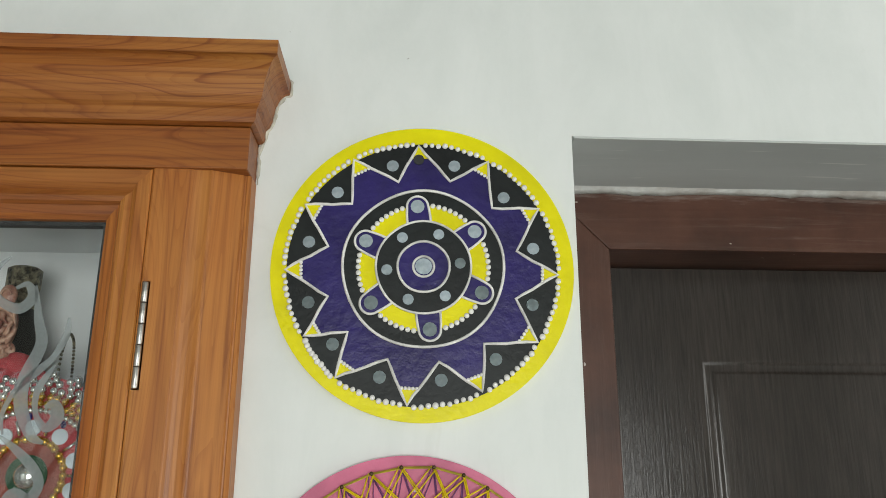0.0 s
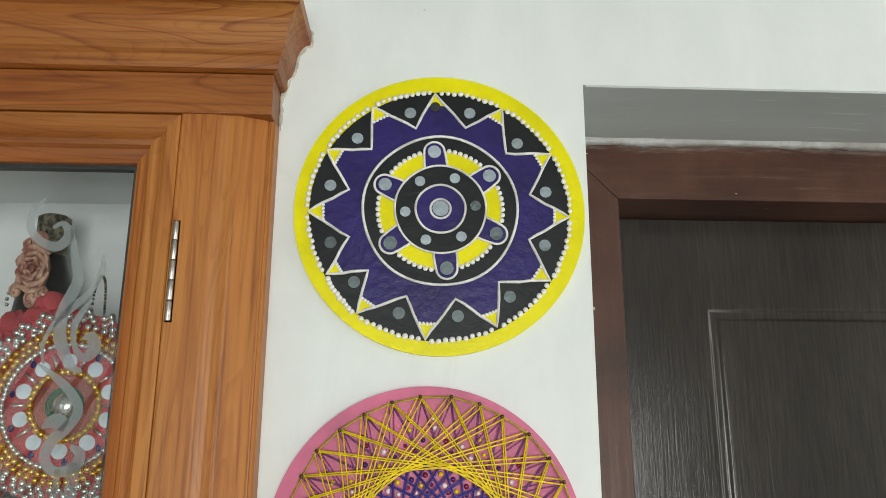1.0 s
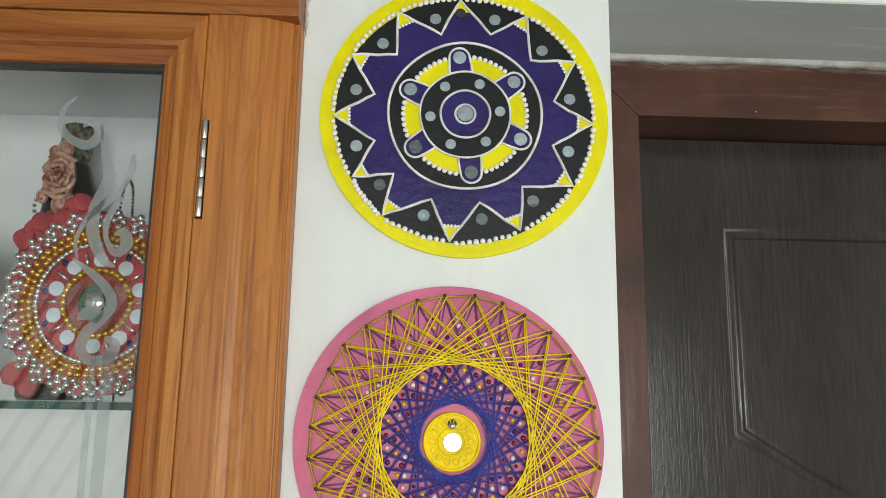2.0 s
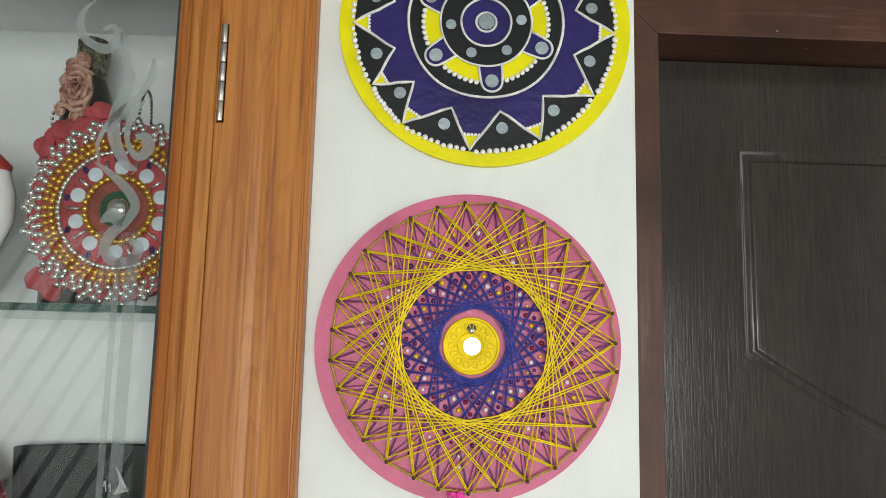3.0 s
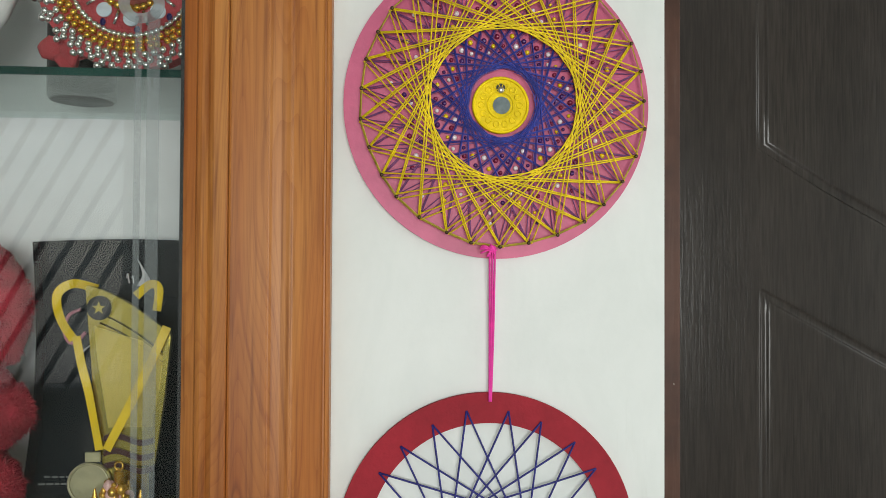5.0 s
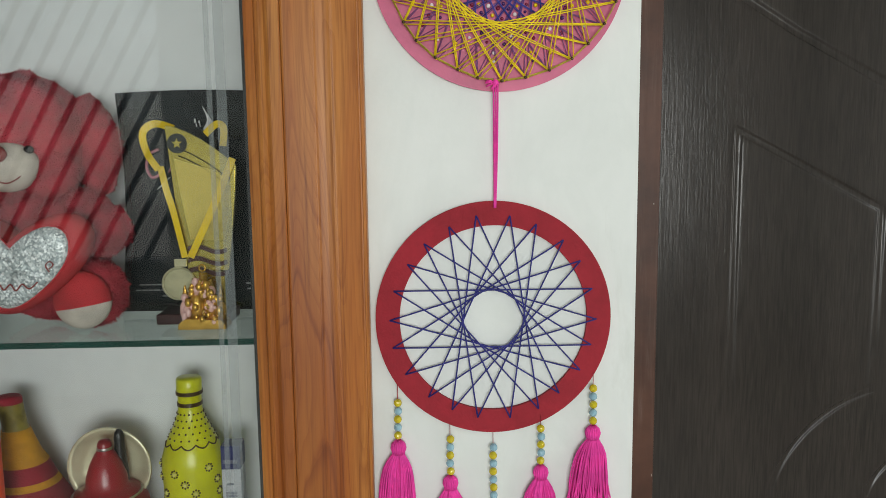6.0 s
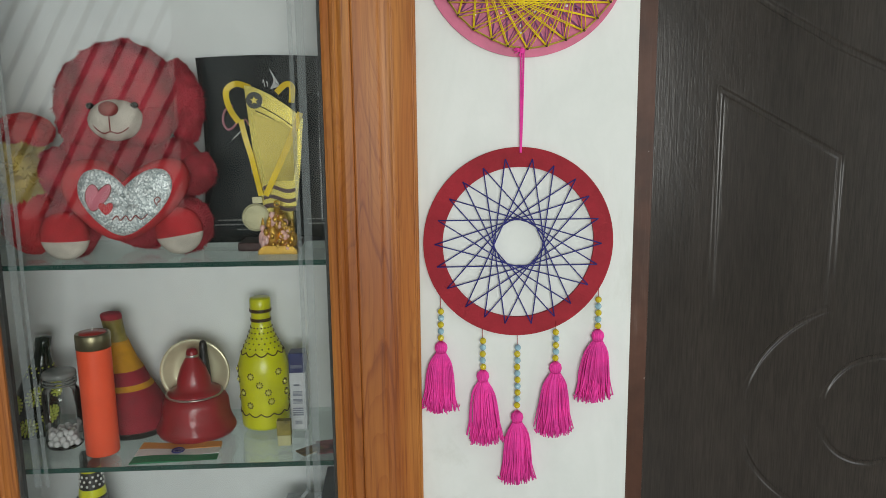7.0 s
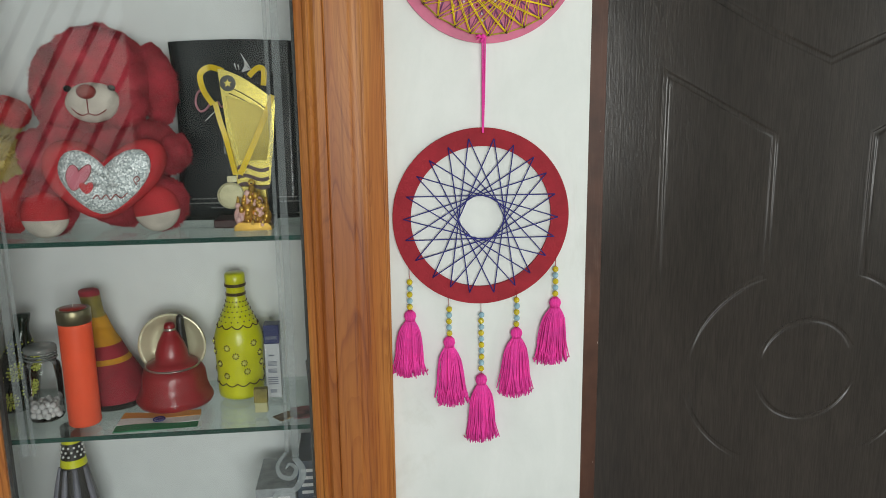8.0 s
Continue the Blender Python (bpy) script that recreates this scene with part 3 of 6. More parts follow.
def swirl(bm, mirror, lower):
    def m(pts):
        return [((OPEN_L + OPEN_R - x) if mirror else x, z) for x, z in pts]
    if lower:
        ribbon(bm, m([(-0.346, 0.838), (-0.362, 0.815), (-0.358, 0.795), (-0.340, 0.790), (-0.333, 0.806), (-0.343, 0.815), (-0.350, 0.806)]), [0.005, 0.006, 0.008, 0.008, 0.007, 0.005, 0.002])
        ribbon(bm, m([(-0.334, 0.826), (-0.322, 0.80), (-0.335, 0.77), (-0.362, 0.765), (-0.375, 0.74), (-0.36, 0.71)]), [0.010, 0.012, 0.010, 0.008, 0.007, 0.002])
        return
    ribbon(bm, m([(-0.385, 1.962), (-0.396, 1.950), (-0.397, 1.932), (-0.387, 1.919), (-0.370, 1.913), (-0.360, 1.924), (-0.366, 1.936), (-0.376, 1.932)]), [0.002, 0.006, 0.008, 0.008, 0.010, 0.010, 0.006, 0.003])
    ribbon(bm, m([(-0.358, 1.935), (-0.352, 1.905), (-0.346, 1.880), (-0.356, 1.850), (-0.356, 1.825), (-0.344, 1.800), (-0.332, 1.793)]), [0.002, 0.008, 0.011, 0.012, 0.012, 0.009, 0.003])
    ribbon(bm, m([(-0.324, 1.905), (-0.325, 1.888), (-0.334, 1.868), (-0.350, 1.852), (-0.363, 1.838), (-0.371, 1.818), (-0.368, 1.800)]), [0.003, 0.007, 0.006, 0.008, 0.005, 0.004, 0.002])
    ribbon(bm, m([(-0.330, 1.862), (-0.338, 1.850), (-0.344, 1.835), (-0.342, 1.818), (-0.332, 1.806), (-0.323, 1.815), (-0.327, 1.826), (-0.335, 1.824)]), [0.002, 0.006, 0.006, 0.005, 0.008, 0.012, 0.010, 0.003])
    ribbon(bm, m([(-0.372, 1.800), (-0.354, 1.787), (-0.338, 1.772), (-0.331, 1.757), (-0.340, 1.742), (-0.352, 1.730), (-0.356, 1.715), (-0.346, 1.704), (-0.330, 1.707), (-0.325, 1.719), (-0.334, 1.726)]), [0.002, 0.007, 0.009, 0.009, 0.010, 0.011, 0.010, 0.009, 0.010, 0.010, 0.004])
    ribbon(bm, m([(-0.362, 1.742), (-0.352, 1.748), (-0.340, 1.744)]), [0.002, 0.014, 0.012])


for mirror in (False, True):
    for lower in (False,) if mirror else (False, True):
        bm = bmesh.new()
        swirl(bm, mirror, lower)
        part("etched_ornament", bm, FROST, leaf, "frosted scroll etched into the pane")
    side = (lambda x: OPEN_L + OPEN_R - x) if mirror else (lambda x: x)
    for pts, w in (([(-0.343, 1.706), (-0.343, 1.40), (-0.343, 1.10), (-0.346, 0.835)], 0.006), ([(-0.3295, 1.712), (-0.3295, 1.40), (-0.3305, 1.10), (-0.3325, 0.825)], 0.0115)):
        bm = bmesh.new()
        ribbon(bm, [(side(x), max(z, 0.855) if mirror else z) for x, z in pts], [w] * 4)
        part("etched_band", bm, FROST_BAND, leaf, "faint frosted band etched into the pane")

SHELVES = (1.6665, 1.1920, 0.8670, 0.5300)
for z in SHELVES:
    bm = bmesh.new()
    box(bm, -0.8875, -0.2625, 0.012, BACK_Y - 0.001, z - 0.008, z)
    shelf = part("glass_shelf", bm, SHELF_GLASS, cabinet, "clear glass shelf with green edge")
    shelf.visible_shadow = False
    bm = bmesh.new()
    box(bm, -0.8875, -0.2625, 0.0105, 0.0118, z - 0.0078, z - 0.0002)
    part("shelf_edge", bm, SHELF_EDGE, shelf)

# ---- wall discs ----
YELLOW = painted("yellow_acrylic", (0.84, 0.76, 0.002), 0.36, 0.06, 45, 14, 0.45, 0.0014, spec=0.2)
BLACK = painted("black_acrylic", (0.006, 0.0095, 0.009), 0.45, 0.2, 45, 18, 0.45, 0.0012, spec=0.3)
PURPLE = painted("purple_acrylic", (0.026, 0.016, 0.135), 0.36, 0.16, 45, 18, 0.65, 0.0014, spec=0.28)
CORD = painted("white_clay", (0.88, 0.87, 0.83), 0.6, 0.15, 120, 40, 0.5, 0.0008)


def mirror_mat():
    m, t, b = mat_new("craft_mirror")
    b.inputs["Metallic"].default_value, b.inputs["Roughness"].default_value = 1.0, 0.04
    c = ramp(t, noise_at(t, coords(t), 130, 3), [(0.3, (0.40, 0.48, 0.54)), (0.65, (0.60, 0.69, 0.75))])
    t.links.new(c, b.inputs["Base Color"])
    bump(t, b, noise_at(t, coords(t), 40, 2), 0.12, 0.001)
    return m


MIRROR = mirror_mat()

YX, YZ, YR = 0.0045, 1.963, 0.1497
mandala = thing("mandala_disc", (YX, -0.001, YZ), "round board painted as a yellow, black and purple mirror-work mandala", "wall art", "discs on the wall")
bm = bmesh.new()
fs = plate(bm, disc_xz(YX - 0.0028, YZ - 0.0006, YR, 96), -0.0055, -0.0005)
bmesh.ops.bevel(bm, geom=list({e for f in fs[:1] for e in f.edges}), offset=0.0007, segments=1, affect="EDGES")
part("board", bm, YELLOW, mandala, "yellow painted board")
rnd = random.Random(4)
TIPS = ((93.8, 0.1293), (61.1, 0.1291), (29.0, 0.1298), (-2.6, 0.1306), (-33.9, 0.1308), (-65.8, 0.1327), (-97.4, 0.1351), (-128.1, 0.1385), (-149.0, 0.1359), (-178.3, 0.1376), (-207.4, 0.1369), (-236.4, 0.1345))
DIPS = ((75.4, 0.0930), (43.4, 0.0902), (10.8, 0.0911), (-19.5, 0.0928), (-53.4, 0.0947), (-82.3, 0.0938), (-111.9, 0.0980), (-138.9, 0.0989), (-162.0, 0.1004), (-191.6, 0.0995), (-220.3, 0.0990), (-251.7, 0.0938))
tips, valleys = ([(YX + r * math.cos(radians(a)), YZ + r * math.sin(radians(a))) for a, r in some] for some in (TIPS, DIPS))
star = [p for pair in zip(tips, valleys) for p in pair]
bm = bmesh.new()
plate(bm, disc_xz(YX - 0.0032, YZ - 0.003, 0.1335, 96, 0.003), -0.0062, -0.0045)
part("black_ground", bm, BLACK, mandala)
bm = bmesh.new()
plate(bm, star, -0.0067, -0.0050)
part("purple_star", bm, PURPLE, mandala, "purple twelve-pointed star")
for k in range(12):
    t0, va, vb = Vector(tips[k]), Vector(valleys[k]), Vector(valleys[k - 1])
    bm = bmesh.new()
    plate(bm, [tuple(t0), tuple(t0.lerp(va, 0.36)), tuple(t0.lerp(vb, 0.36))], -0.0071, -0.0058)
    part("star_tip", bm, YELLOW, mandala, "yellow star tip")
bm = bmesh.new()
line = []
for a, b in zip(star, star[1:] + star[:1]):
    for k in range(5):
        u = k / 5
        line.append((a[0] + (b[0] - a[0]) * u + 0.0005 * math.sin(37 * a[0] * 100 + k), -0.0072, a[1] + (b[1] - a[1]) * u + 0.0005 * math.cos(31 * a[1] * 100 + 2 * k)))
tube(bm, line, 0.0016, 6, True)
part("clay_cord", bm, CORD, mandala, "white clay outline")
C2 = (YX - 0.0028, YZ - 0.0004)
bm = bmesh.new()
plate(bm, disc_xz(*C2, 0.0795, 72, 0.008), -0.0076, -0.0060)
part("black_ground", bm, BLACK, mandala)
bm = bmesh.new()
tube(bm, ring_pts(*C2, 0.0795, 72, -0.0080, 0, 0.008), 0.0015, 6, True)
part("clay_cord", bm, CORD, mandala)
bm = bmesh.new()
annulus(bm, *C2, 0.046, 0.0635, -0.0083, -0.0066, 72)
part("yellow_band", bm, YELLOW, mandala)
for k in range(6):
    a = radians(96 + 60 * k)
    c, s = math.cos(a), math.sin(a)
    pts = [(0.045, 0.0117), (0.052, 0.0116), (0.058, 0.0112)]
    pts += [(0.0630 + 0.0105 * math.sin(radians(e)), 0.0106 * math.cos(radians(e))) for e in range(0, 91, 10)]
    pts += [(r, -w) for r, w in pts[-2::-1]]
    ol = [(C2[0] + r * c - w * s, C2[1] + r * s + w * c) for r, w in pts]
    bm = bmesh.new()
    plate(bm, ol, -0.0089, -0.0070)
    petal = part("petal", bm, PURPLE, mandala, "purple petal with round mirror")
    bm = bmesh.new()
    tube(bm, [(x, -0.0092, z) for x, z in ol], 0.0013, 6)
    part("clay_cord", bm, CORD, petal)
bm = bmesh.new()
plate(bm, disc_xz(*C2, 0.0465, 64, 0.006), -0.0094, -0.0070)
part("black_ground", bm, BLACK, mandala)
bm = bmesh.new()
tube(bm, ring_pts(*C2, 0.0468, 64, -0.0097, 0, 0.006), 0.0012, 6, True)
part("clay_cord", bm, CORD, mandala)
bm = bmesh.new()
plate(bm, disc_xz(*C2, 0.0255, 48, 0.006), -0.0100, -0.0080)
part("purple_centre", bm, PURPLE, mandala)
for r in (0.0256, 0.0102):
    bm = bmesh.new()
    tube(bm, ring_pts(*C2, r, 48, -0.0104, 0, 0.006), 0.0013, 6, True)
    part("clay_cord", bm, CORD, mandala)


def mirror_mesh(r):
    b = bmesh.new()
    plate(b, disc_xz(0, 0, r, 12), -0.0008, 0.0008)
    return shared("mirror", b, MIRROR)


def tilt(k, most=3.0):
    q = random.Random(k)
    return Euler((radians(q.uniform(-most, most)), 0, radians(q.uniform(-most, most)))).to_matrix().to_4x4()


m_small, m_big, m_mid = mirror_mesh(0.0055), mirror_mesh(0.0070), mirror_mesh(0.0062)
piece("mirror", mirror_mesh(0.0085), mandala, (C2[0], -0.0106, C2[1]), tilt(1))
for k in range(6):
    a = radians(66 + 60 * k)
    piece("mirror", m_small, mandala, (C2[0] + 0.0362 * math.cos(a), -0.0100, C2[1] + 0.0362 * math.sin(a)), tilt(k + 10))
    a = radians(96 + 60 * k)
    piece("mirror", m_big, mandala, (C2[0] + 0.0625 * math.cos(a), -0.0095, C2[1] + 0.0625 * math.sin(a)), tilt(k + 20))
for k in range(12):
    a = radians(DIPS[k][0])
    piece("mirror", m_mid, mandala, (YX + 1.19 * DIPS[k][1] * math.cos(a), -0.0068, YZ + 1.19 * DIPS[k][1] * math.sin(a)), tilt(k + 30))
b = bmesh.new()
ball(b, (0, 0, 0), 0.0030, 10, 6, (1, 0.55, 1))
dot_mesh = shared("dot", b, CORD)
for k in range(12):
    a0, a1 = (math.atan2(p[1] - YZ, p[0] - YX) for p in (tips[k], tips[(k + 1) % 12]))
    while a1 > a0:
        a1 -= 6.28319
    for q in range(10):
        a = a0 + (a1 - a0) * (q + 1) / 11
        r = (TIPS[k][1] + (TIPS[(k + 1) % 12][1] - TIPS[k][1]) * q / 10) + 0.0008 + rnd.uniform(-0.0008, 0.0008)
        piece("dot", dot_mesh, mandala, (YX + r * math.cos(a), -0.0066, YZ + r * math.sin(a)), scale=rnd.uniform(0.82, 1.06))
    t0, va, vb = Vector(tips[k]), Vector(valleys[k]), Vector(valleys[k - 1])
    for q in range(5 if k else 0):
        p = t0.lerp(va, 0.37).lerp(t0.lerp(vb, 0.37), (q + 0.5) / 5)
        piece("dot", dot_mesh, mandala, (p.x, -0.0074, p.y), scale=0.62)
for k in range(6):
    for q in range(7):
        a = radians(96 + 60 * k + 14 + 32 * q / 6)
        piece("dot", dot_mesh, mandala, (C2[0] + 0.0640 * math.cos(a), -0.0086, C2[1] + 0.0640 * math.sin(a)), scale=0.9)
bm = bmesh.new()
plate(bm, disc_xz(YX - 0.0086, YZ + 0.1135, 0.0055, 18), -0.0078, -0.0052)
part("hanging_hole", bm, RUBBER, mandala, "dark drilled hanging hole")

# string art disc
PINK = painted("pink_acrylic", (0.65, 0.135, 0.255), 0.40, 0.09, 40, 16, 0.40, 0.0013, spec=0.3)
YTHREAD = painted("yellow_thread", (0.98, 0.73, 0.008), 0.6, 0.12, 300, 60, 0.3, 0.0003)
PTHREAD = painted("purple_thread", (0.27, 0.105, 0.30), 0.6, 0.12, 300, 60, 0.3, 0.0003)
BTHREAD = painted("blue_violet_thread", (0.036, 0.052, 0.36), 0.6, 0.12, 300, 60, 0.3, 0.0003)
NAIL = painted("dark_nail", (0.10, 0.065, 0.03), 0.4, 0.2, 200, 60, 0.2, 0.0003, 0.8)
PX, PZ, PR, NR, NN = -0.010, 1.6350, 0.1485, 0.1372, 31
NX0, NZ0 = PX + 0.0046, PZ + 0.0012
NA = 94.8
art = thing("string_art_disc", (PX, -0.001, PZ), "pink round board with yellow and purple string art on nails", "wall art", "discs on the wall")
bm = bmesh.new()
fs = plate(bm, disc_xz(PX, PZ, PR, 96), -0.0065, -0.0005)
bmesh.ops.bevel(bm, geom=list({e for f in fs[:1] for e in f.edges}), offset=0.001, segments=2, affect="EDGES")
part("board", bm, PINK, art, "pink painted board")
rnd = random.Random(9)
nails = []
for k in range(NN):
    a = radians(NA - 360 / NN * k + rnd.uniform(-0.8, 0.8))
    r = NR + rnd.uniform(-0.0012, 0.0012)
    nails.append((NX0 + r * math.cos(a), NZ0 + r * math.sin(a)))
b = bmesh.new()
bmesh.ops.create_cone(b, cap_ends=True, segments=7, radius1=0.0009, radius2=0.0009, depth=0.012, matrix=Matrix.Rotation(radians(90), 4, "X"))
ball(b, (0, -0.006, 0), 0.0019, 8, 5, (1, 0.5, 1))
nail_mesh = shared("nail", b, NAIL)
for x, z in nails:
    piece("nail", nail_mesh, art, (x, -0.0115, z), tilt(int(x * 1e5), 6))


def chords(skip, y, radius, off, doubled, ends=0.0):
    """Threads from nail to nail; ends: the share left off at both ends."""
    b = bmesh.new()
    for k in range(NN):
        p, q = Vector(nails[k]), Vector(nails[(k + skip) % NN])
        side = Vector((-(q - p).y, (q - p).x)).normalized()
        for s in ((-1, 1) if doubled else (0,)):
            j = side * (s * off + rnd.uniform(-0.0003, 0.0003))
            y0, y1 = y + rnd.uniform(-0.0008, 0.0008), y + rnd.uniform(-0.0008, 0.0008)
            a, c = Vector((p.x + j.x * 0.4, y0, p.y + j.y * 0.4)), Vector((q.x + j.x * 1.6, y1, q.y + j.y * 1.6))
            tube(b, [a.lerp(c, ends), a.lerp(c, 1 - ends)], radius, 5)
    return b


bm = chords(13, -0.0098, 0.00052, 0.0012, True)
part("purple_threads", bm, PTHREAD, art, "purple threads wound between the nails")
bm = chords(13, -0.0110, 0.00044, 0.0004, True, 0.24)
part("inner_threads", bm, BTHREAD, art, "blue-violet threads wound between the nails")
bm = bmesh.new()
for k in range(20):
    r0 = 0.0335 + 0.0085 * rnd.random()
    a = rnd.uniform(0, 6.283)
    tube(bm, [(NX0 - 0.0020 + r0 * (1 + 0.05 * math.sin(3 * t + k)) * math.cos(t), -0.0118 + 0.001 * math.sin(t * 2 + k), NZ0 - 0.001 + r0 * (1 + 0.05 * math.sin(3 * t + k)) * math.sin(t)) for t in np.linspace(a, a + 2.2, 9)], 0.00036, 5)
part("inner_threads", bm, BTHREAD, art, "dense ring of blue-violet threads")
bm = chords(10, -0.0148, 0.00074, 0.0015, True)
part("yellow_threads", bm, YTHREAD, art, "paired yellow threads wound between the nails")
bm = bmesh.new()
for grow, y in ((1.004, -0.0135), (1.0, -0.0150), (0.996, -0.0160)):
    tube(bm, [(NX0 + (x - NX0) * grow, y, NZ0 + (z - NZ0) * grow) for x, z in nails], 0.0006, 5, True)
part("rim_thread", bm, painted("olive_thread", (0.56, 0.42, 0.03), 0.6, 0.2, 300, 60, 0.3, 0.0003), art)
# lacquered beads glued on the board, a radial row in each sector
lacquer = []
for col in ((0.90, 0.80, 0.84), (0.86, 0.60, 0.01), (0.22, 0.016, 0.06), (0.07, 0.02, 0.14)):
    b = bmesh.new()
    ball(b, (0, 0, 0), 0.0023, 8, 6, (1, 0.8, 1))
    lacquer.append(shared("sequin", b, painted("sequin_lacquer", col, 0.2, 0.1)))
for k in range(NN):
    for j, (r, half) in enumerate(((0.1185, 0.5), (0.1085, 0.5), (0.0965, 0.0), (0.0885, 0.5), (0.0650, 0.0), (0.0570, 0.5), (0.0505, 0.0))):
        if j in (1, 6) and k % 2:
            continue
        a = radians(NA - 360 / NN * (k + half) + rnd.uniform(-1.2, 1.2))
        r += rnd.uniform(-0.002, 0.002)
        piece("sequin", lacquer[(0, 1, 3, 0, 2, 1, 3, 2)[(k + 3 * j) % 8]], art, (NX0 + r * math.cos(a), -0.0084, NZ0 + r * math.sin(a)), scale=rnd.uniform(0.75, 1.2))
GOLDP = painted("gold_glitter_paint", (1.0, 0.74, 0.004), 0.45, 0.08, 140, 60, 0.7, 0.0012, spec=0.2)
CX, CZ = PX + 0.0020, PZ - 0.0008
bm = bmesh.new()
plate(bm, disc_xz(CX, CZ, 0.0275, 48), -0.0100, -0.0060)
hub = part("hub", bm, GOLDP, art, "gold painted textured centre")
bm = bmesh.new()
tube(bm, ring_pts(CX, CZ, 0.0262, 48, -0.0108), 0.0014, 6, True)
tube(bm, ring_pts(CX, CZ, 0.0125, 36, -0.0106), 0.0010, 6, True)
for k in range(14):
    a = 0.4488 * k
    tube(bm, [(CX + (0.0185 + 0.0032 * math.cos(q)) * math.cos(a) - 0.0028 * math.sin(q) * math.sin(a), -0.0104, CZ + (0.0185 + 0.0032 * math.cos(q)) * math.sin(a) + 0.0028 * math.sin(q) * math.cos(a)) for q in np.linspace(0, 5.6, 9)], 0.0006, 5, True)
part("relief", bm, GOLDP, hub)
piece("mirror", mirror_mesh(0.0085), hub, (CX + 0.0006, -0.0112, CZ - 0.0005), Euler((radians(-0.6), 0, radians(-1.0))).to_matrix().to_4x4())
bm = bmesh.new()
plate(bm, disc_xz(CX, CZ + 0.0165, 0.0045, 14), -0.0106, -0.0098)
part("screw_hole", bm, RUBBER, hub)
bm = bmesh.new()
ball(bm, (CX, -0.0115, CZ + 0.0145), 0.0034, 12, 8, (1, 0.7, 1))
part("screw", bm, STEEL, hub, "steel screw head")

# ---- dream catcher under the string art ----
RED = painted("red_felt", (0.36, 0.016, 0.030), 0.85, 0.10, 120, 14, 0.6, 0.001)
NAVY = painted("navy_thread", (0.016, 0.018, 0.20), 0.6, 0.1, 300, 60, 0.3, 0.0003)
MAGENTA = painted("magenta_wool", (0.94, 0.055, 0.42), 0.8, 0.10, 220, 40, 0.6, 0.0008)
BEAD_Y = painted("yellow_bead", (0.62, 0.50, 0.02), 0.12, 0.05)
BEAD_B = painted("pale_blue_bead", (0.30, 0.50, 0.60), 0.12, 0.05)
RX, RZ, RR, RI = -0.0185, 1.2145, 0.1437, 0.1145
catcher = thing("dream_catcher", (RX, -0.004, RZ), "red ring dream catcher with navy web and pink wool tassels", "wall hanging", "discs on the wall")
bm = bmesh.new()
annulus(bm, RX, RZ, RI, RR, -0.0060, -0.0012, 96)
bmesh.ops.recalc_face_normals(bm, faces=bm.faces)
part("ring", bm, RED, catcher, "red felt-covered ring")
pins = []
rnd = random.Random(21)
for k in range(22):
    a = radians(90 - 360 / 22 * (k + 0.5) + rnd.uniform(-1.2, 1.2))
    r = 0.1265 + rnd.uniform(-0.002, 0.002)
    pins.append((RX + r * math.cos(a), RZ + r * math.sin(a)))
web = part("web", bmesh.new(), NAVY, catcher, "navy thread web")
for k in range(22):
    p, q = pins[k], pins[(k + 9) % 22]
    bm = bmesh.new()
    tube(bm, [(p[0], -0.0062, p[1]), (p[0] + (q[0] - p[0]) * 0.08, -0.0067, p[1] + (q[1] - p[1]) * 0.08), (p[0] + (q[0] - p[0]) * 0.92, -0.0069, p[1] + (q[1] - p[1]) * 0.92), (q[0], -0.0062, q[1])], 0.0010, 5)
    part("web_thread", bm, NAVY, web)
bm = bmesh.new()
for k, (dx, ex) in enumerate(((-0.0022, -0.0008), (0.0004, 0.0002), (0.0028, 0.0006))):
    tube(bm, smooth_line([(-0.0165 + dx, -0.0150, 1.4935), (-0.0160 + 0.9 * dx, -0.0105, 1.46), (-0.0160 + 0.7 * dx, -0.0080, 1.41), (-0.0168 + ex, -0.0095, 1.350)], 5), 0.00105, 6)
for k in range(16):
    a = rnd.uniform(0, 6.28)
    tube(bm, [(-0.0185, -0.0155, 1.4955), (-0.0185 + 0.005 * math.cos(a), -0.0175, 1.4955 + 0.0035 * math.sin(a)), (-0.0205 + 0.008 * math.cos(a), -0.0165, 1.4945 + 0.006 * math.sin(a))], 0.0009, 5)
ball(bm, (-0.0165, -0.0150, 1.4960), 0.0042, 10, 7)
part("hanging_cord", bm, MAGENTA, catcher, "magenta wool hanging cord with tied knot")
b = bmesh.new()
bmesh.ops.create_icosphere(b, subdivisions=2, radius=0.0051)
for f in b.faces:
    f.smooth = False
bead_y = shared("bead", b, BEAD_Y)
b = bmesh.new()
bmesh.ops.create_icosphere(b, subdivisions=2, radius=0.0051)
bead_b = shared("bead", b, BEAD_B)


